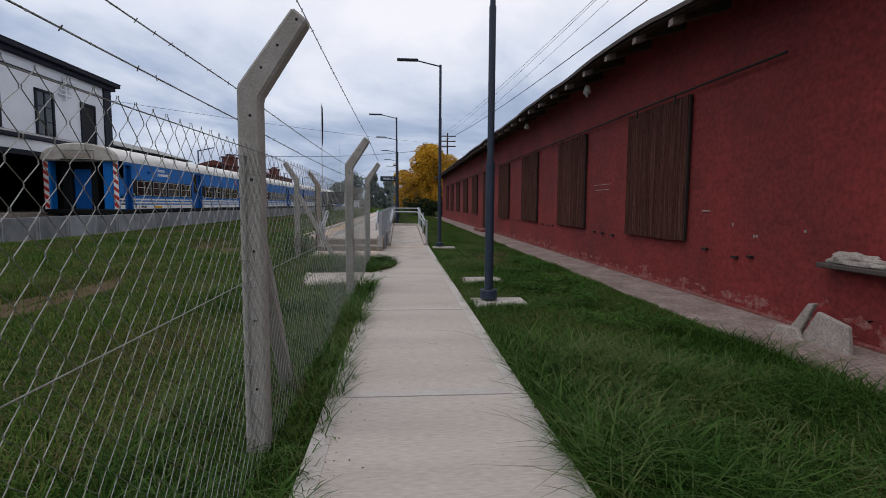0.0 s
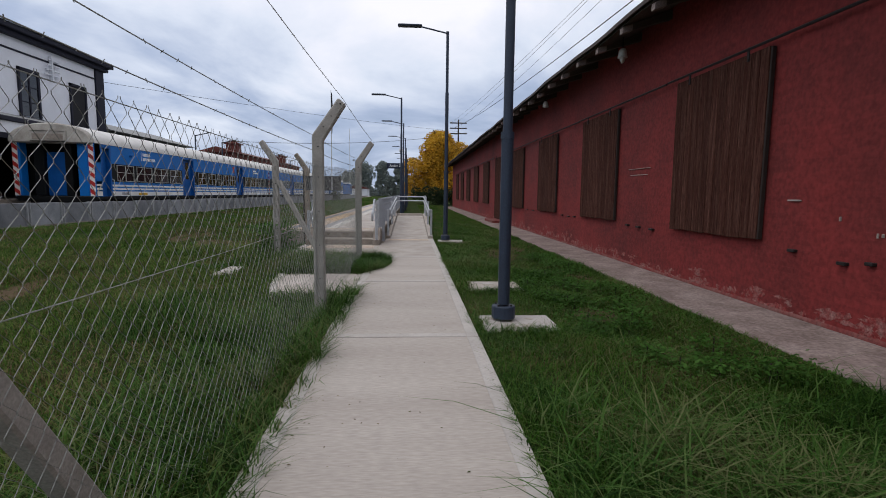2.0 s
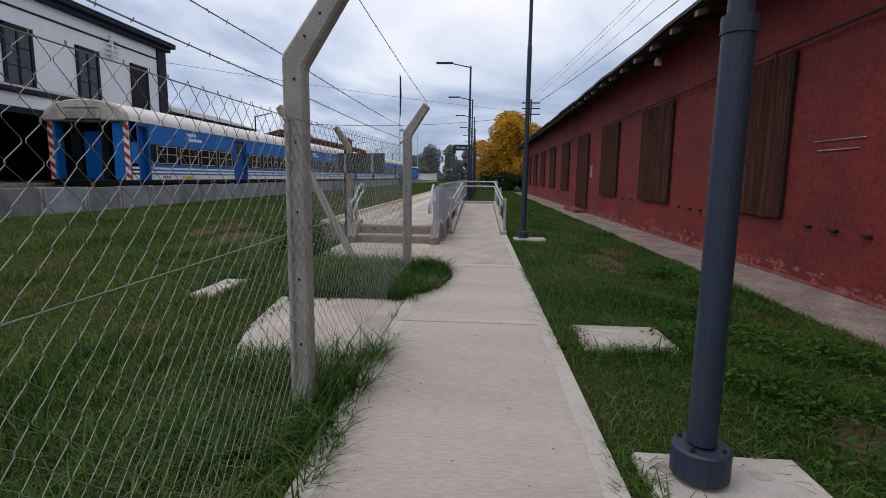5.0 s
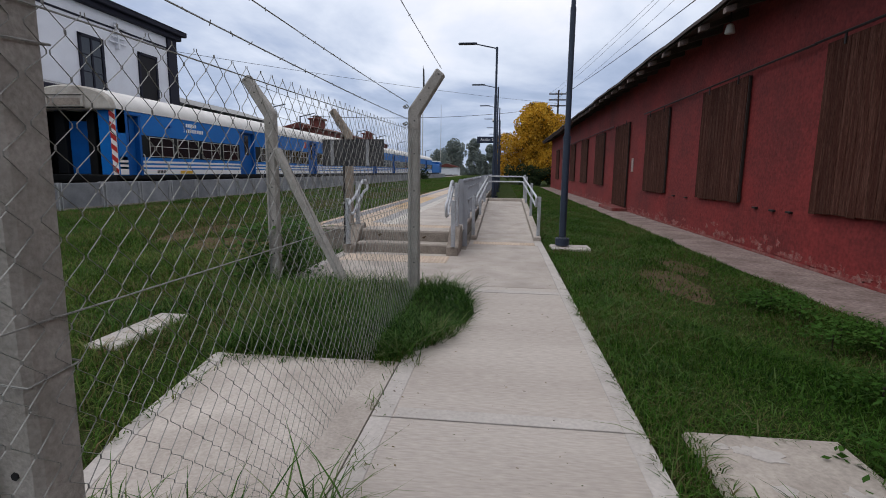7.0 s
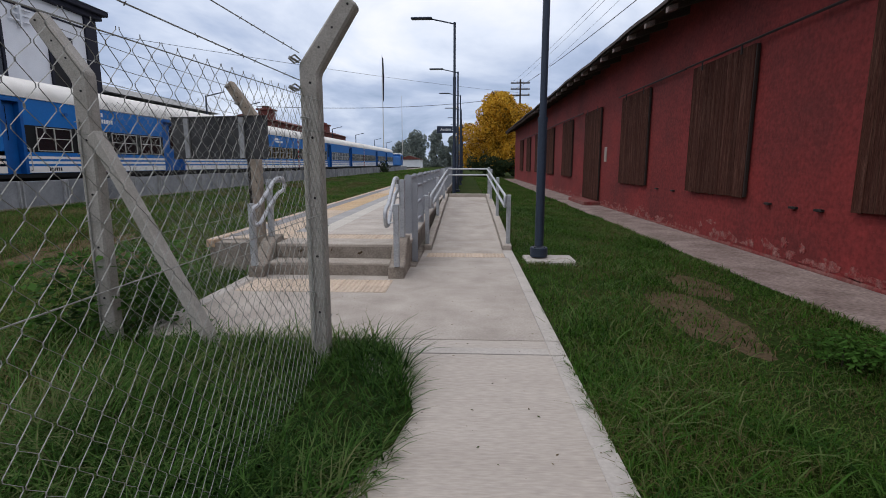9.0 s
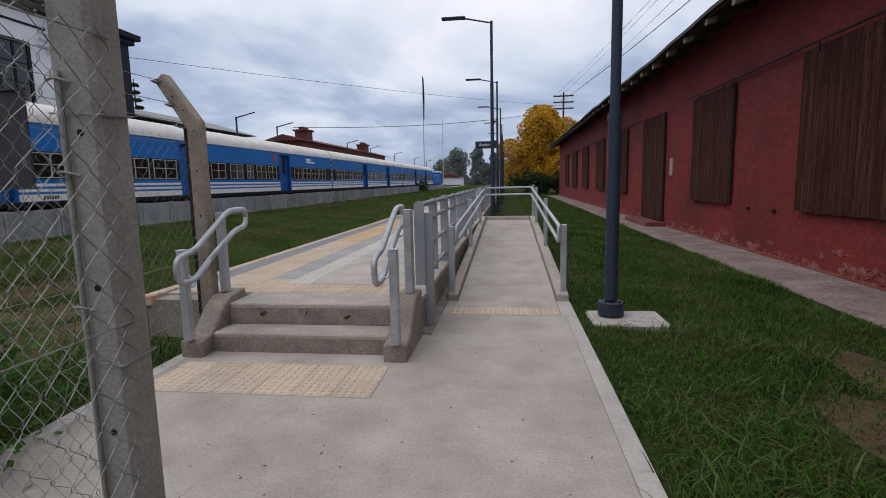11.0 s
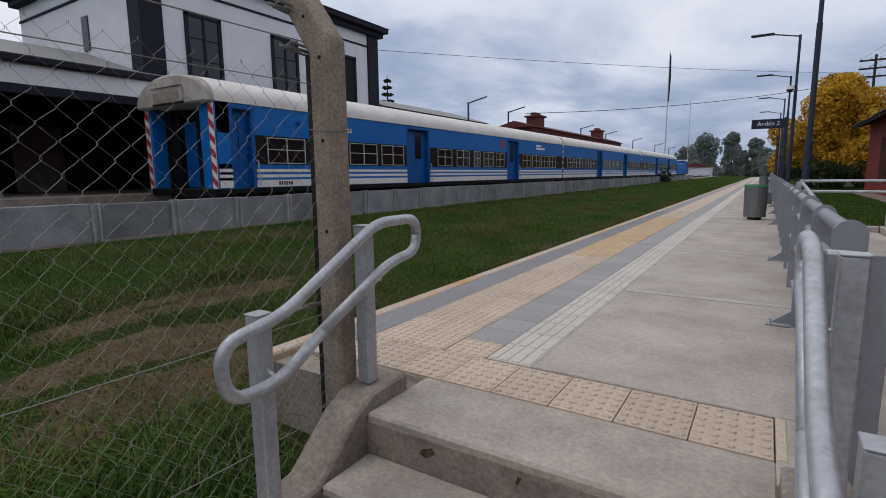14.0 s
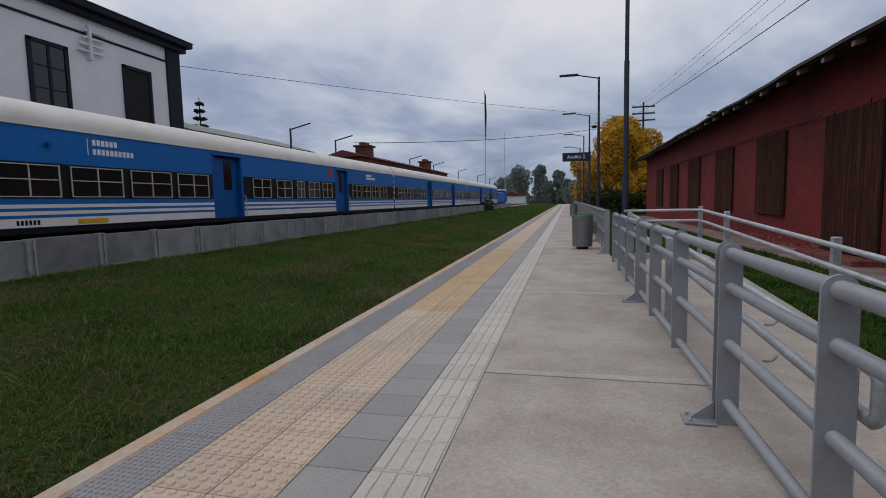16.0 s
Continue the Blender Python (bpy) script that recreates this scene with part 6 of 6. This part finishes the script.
def tile_mesh(name, w, d, domes, material, rad=0.0205, high=0.006, ribs=0):
    """One tile with its raised domes or ribs, its middle at the origin of its top."""
    bm = box(-w / 2 + 0.0025, w / 2 - 0.0025, -d / 2 + 0.0025, d / 2 - 0.0025, -TH, 0.0, 0.002)
    V = [v.co[:] for v in bm.verts]
    F = [[v.index for v in f.verts] for f in bm.faces]
    bm.free()
    nx, ny = domes
    for i in range(nx):
        for j in range(ny):
            cx, cy = -w / 2 + w * (i + 0.5) / nx, -d / 2 + d * (j + 0.5) / ny
            k = len(V)
            V += [(cx + rad * math.cos(q), cy + rad * math.sin(q), 0.0) for q in (math.pi / 3 * s for s in range(6))]
            V += [(cx + rad * 0.72 * math.cos(q), cy + rad * 0.72 * math.sin(q), high) for q in (math.pi / 3 * s for s in range(6))]
            F += [[k + s, k + (s + 1) % 6, k + 6 + (s + 1) % 6, k + 6 + s] for s in range(6)] + [[k + 6 + s for s in range(6)]]
    for i in range(ribs):
        cx = -w / 2 + w * (i + 0.5) / ribs
        r = w / ribs * 0.36
        k = len(V)
        V += [(cx + a, b, z) for a, b, z in ((-r, -d / 2 + 0.01, 0), (r, -d / 2 + 0.01, 0), (r, d / 2 - 0.01, 0), (-r, d / 2 - 0.01, 0), (-r * 0.8, -d / 2 + 0.014, high), (r * 0.8, -d / 2 + 0.014, high), (r * 0.8, d / 2 - 0.014, high), (-r * 0.8, d / 2 - 0.014, high))]
        F += [[k + 4, k + 5, k + 6, k + 7]] + [[k + s, k + (s + 1) % 4, k + 4 + (s + 1) % 4, k + 4 + s] for s in range(4)]
    return raw_mesh(name, V, F, material)


T = 0.275
ME_TACT = tile_mesh("tactile_tile", T, T, (5, 5), TACTILE)
ME_GOLD = tile_mesh("tactile_tile", T, T, (5, 5), TACTILE_GOLD)
ME_GREY = tile_mesh("grey_tile", 0.285, T, (0, 0), TILE_GREY)
ME_GUIDE = tile_mesh("guide_tile", 0.275, T, (0, 0), TILE_GUIDE, ribs=4, high=0.006)
ME_GRATE = tile_mesh("studded_tile", 0.265, T * 2, (9, 18), TILE_GRATE, rad=0.010, high=0.004)
ME_PAD = tile_mesh("pad_tile", 0.29, 0.38, (5, 6), TACTILE)


def lay(me, name, x, y, z, parent):
    o = link_mesh(name, me, parent)
    o.location = Vector((x, y, z)) - root_base(parent)
    return o


ZP = 0.354
N_NEAR = 46
for k in range(N_NEAR):
    y = 16.785 + T * k
    me = ME_GOLD if 20.4 < y < 27.2 else ME_TACT
    lay(me, "tactile_tile", -2.825, y, ZP, platform)
    lay(me, "tactile_tile", -2.55, y, ZP, platform)
    lay(ME_GREY if k else ME_TACT, "grey_tile" if k else "tactile_tile", -2.27, y, ZP - 0.001, platform)
for k in range(N_NEAR):
    lay(ME_GUIDE, "guide_tile", -1.99, 16.80 + T * k, ZP, platform)
for k in range(N_NEAR // 2):
    lay(ME_GRATE, "studded_tile", -3.095, 16.79 + 2 * T * k, ZP, platform)
for k in range(8):
    lay(ME_PAD, "pad_tile", -0.885 - 0.29 * k, 16.455, ZP, platform)
# the rest of the strips, laid on in one piece each
for name, x0, x1, y0, m in (("tactile_strip", -2.96, -2.415, 16.785 + T * (N_NEAR - 0.5), TACTILE), ("grey_strip", -2.41, -2.13, 16.785 + T * (N_NEAR - 0.5), TILE_GREY), ("guide_strip", -2.125, -1.855, 16.8 + T * (N_NEAR - 0.5), TILE_GUIDE), ("studded_strip", -3.225, -2.965, 16.79 + 2 * T * (N_NEAR // 2 - 0.5), TILE_GRATE)):
    V, F = [], []
    y = y0
    bm = None
    while y < P_END - 1:
        k = len(V)
        V += [(x0 + 0.003, y + 0.004, 0.354), (x1 - 0.003, y + 0.004, 0.354), (x1 - 0.003, y + T - 0.004, 0.354), (x0 + 0.003, y + T - 0.004, 0.354), (x0, y, 0.345), (x1, y, 0.345), (x1, y + T, 0.345), (x0, y + T, 0.345)]
        F += [[k, k + 1, k + 2, k + 3]] + [[k + 4 + s, k + 4 + (s + 1) % 4, k + (s + 1) % 4, k + s] for s in range(4)]
        y += T
    V = [(a - platform.location.x, b - platform.location.y, c) for a, b, c in V]
    tagged(link_mesh(name, raw_mesh(name, V, F, m), platform), kind="stuff")
# pads at the foot of the stairs and of the ramp
for i in range(6):
    for j in range(2):
        o = lay(ME_TACT, "tactile_tile", -2.19 + 0.279 * i, 14.80 + 0.29 * j, 0.006, path)
        o.scale = (0.279 / T, 0.29 / T, 1)
for i in range(4):
    o = lay(ME_TACT, "tactile_tile", -0.235 + 0.295 * i, 16.965, 0.006, ramp)
    o.scale = (0.295 / T, 0.30 / T, 1)

# ---- bricks of the shed wall ----
CL, CH = 0.252, 0.0745


def brick_mesh():
    a, b, c = CL - 0.003, 0.016, CH - 0.005
    V = [(0, 0, 0), (0, a, 0), (0, a, c), (0, 0, c), (-b, 0.003, 0.003), (-b, a - 0.003, 0.003), (-b, a - 0.003, c - 0.003), (-b, 0.003, c - 0.003)]
    F = [[7, 6, 5, 4], [0, 4, 5, 1], [1, 5, 6, 2], [2, 6, 7, 3], [3, 7, 4, 0]]
    return V, F


BV, BF = brick_mesh()
BV = np.array(BV); BF = np.array(BF)
me_brick = raw_mesh("brick", BV.tolist(), BF.tolist(), RED)
rows_z = int((4.60 + 0.09) / CH)
cols_y = int((40.0 - 1.0) / CL)
AV, AF, cnt = [], [], 0
for r in range(rows_z):
    for c in range(cols_y):
        y = 1.0 + c * CL + (CL / 2 if r % 2 else 0)
        z = -0.09 + r * CH + random.uniform(-0.002, 0.002)
        x = WX + 0.0147 - 0.0016 * noise.noise(Vector((y * 0.9, z * 1.2, 3.0))) + random.uniform(-0.0005, 0.0005)
        if 5.95 < y < 8.35 and 1.0 < z < 3.2:
            o = link_mesh("brick", me_brick, shed)
            o.location = Vector((x, y, z)) - root_base(shed)
            continue
        AV.append(BV + np.array([x, y, z]) - np.array(root_base(shed)))
        AF.append(BF + cnt)
        cnt += 8
tagged(link_mesh("brickwork", fill_mesh("brickwork", np.concatenate(AV), np.concatenate(AF), RED_STUFF), shed), kind="stuff")

# ---- flaked patches along the foot of the wall, and small leafy weeds ----
for k in range(300):
    y = 2.5 + 42 * (k / 300) ** 1.2 + random.uniform(-0.3, 0.3)
    w, h = random.uniform(0.03, 0.24), random.uniform(0.02, 0.10)
    z = -0.08 + abs(random.gauss(0, 0.13))
    n = 17
    out = [(y + w * (0.35 + 0.95 * random.random()) * math.cos(2 * math.pi * j / n), z + h * (0.3 + 1.0 * random.random()) * math.sin(2 * math.pi * j / n)) for j in range(n)]
    part("flaked_patch", prism(out, "x", WX - 0.0038 - 0.00003 * k, WX + 0.01), FLAKE, marks)


def weed(x, y, size, leaves, tall=0.10, leaf=1.0):
    w = thing("leafy_weed", (x, y, -0.08), "low broad-leaved green weed in the lawn", "weed", "leafy weeds")
    d = RNG.normal(size=(leaves, 2)) * size
    c = np.column_stack([d, 0.06 + tall * RNG.random(leaves)])
    a = RNG.uniform(0, 2 * np.pi, leaves)
    s = leaf * (0.012 + 0.018 * RNG.random(leaves))[:, None]
    u = np.column_stack([np.cos(a), np.sin(a), 0.35 * RNG.normal(size=leaves)])
    v = np.column_stack([-np.sin(a), np.cos(a), 0.2 * RNG.normal(size=leaves)])
    V = np.stack([c - u * s, c + v * s * 0.6, c + u * s, c - v * s * 0.6], 1).reshape(-1, 3)
    ob = link_mesh("leaves", fill_mesh("leaves", V, np.arange(leaves * 4).reshape(-1, 4), WEED_LEAF), w)
    part("stem", tube([(x, y, -0.1), (x, y, 0.06)], 0.006, 5), BARK, w)


for k in range(34):
    y = random.uniform(5.2, 13.5)
    weed(random.uniform(2.1, 3.45), y, random.uniform(0.10, 0.17), 240)
for x, y in ((-2.75, 13.4), (-2.9, 13.0), (-2.45, 13.5), (-2.7, 14.0)):
    weed(x, y, 0.15, 520, 0.72, 1.7)
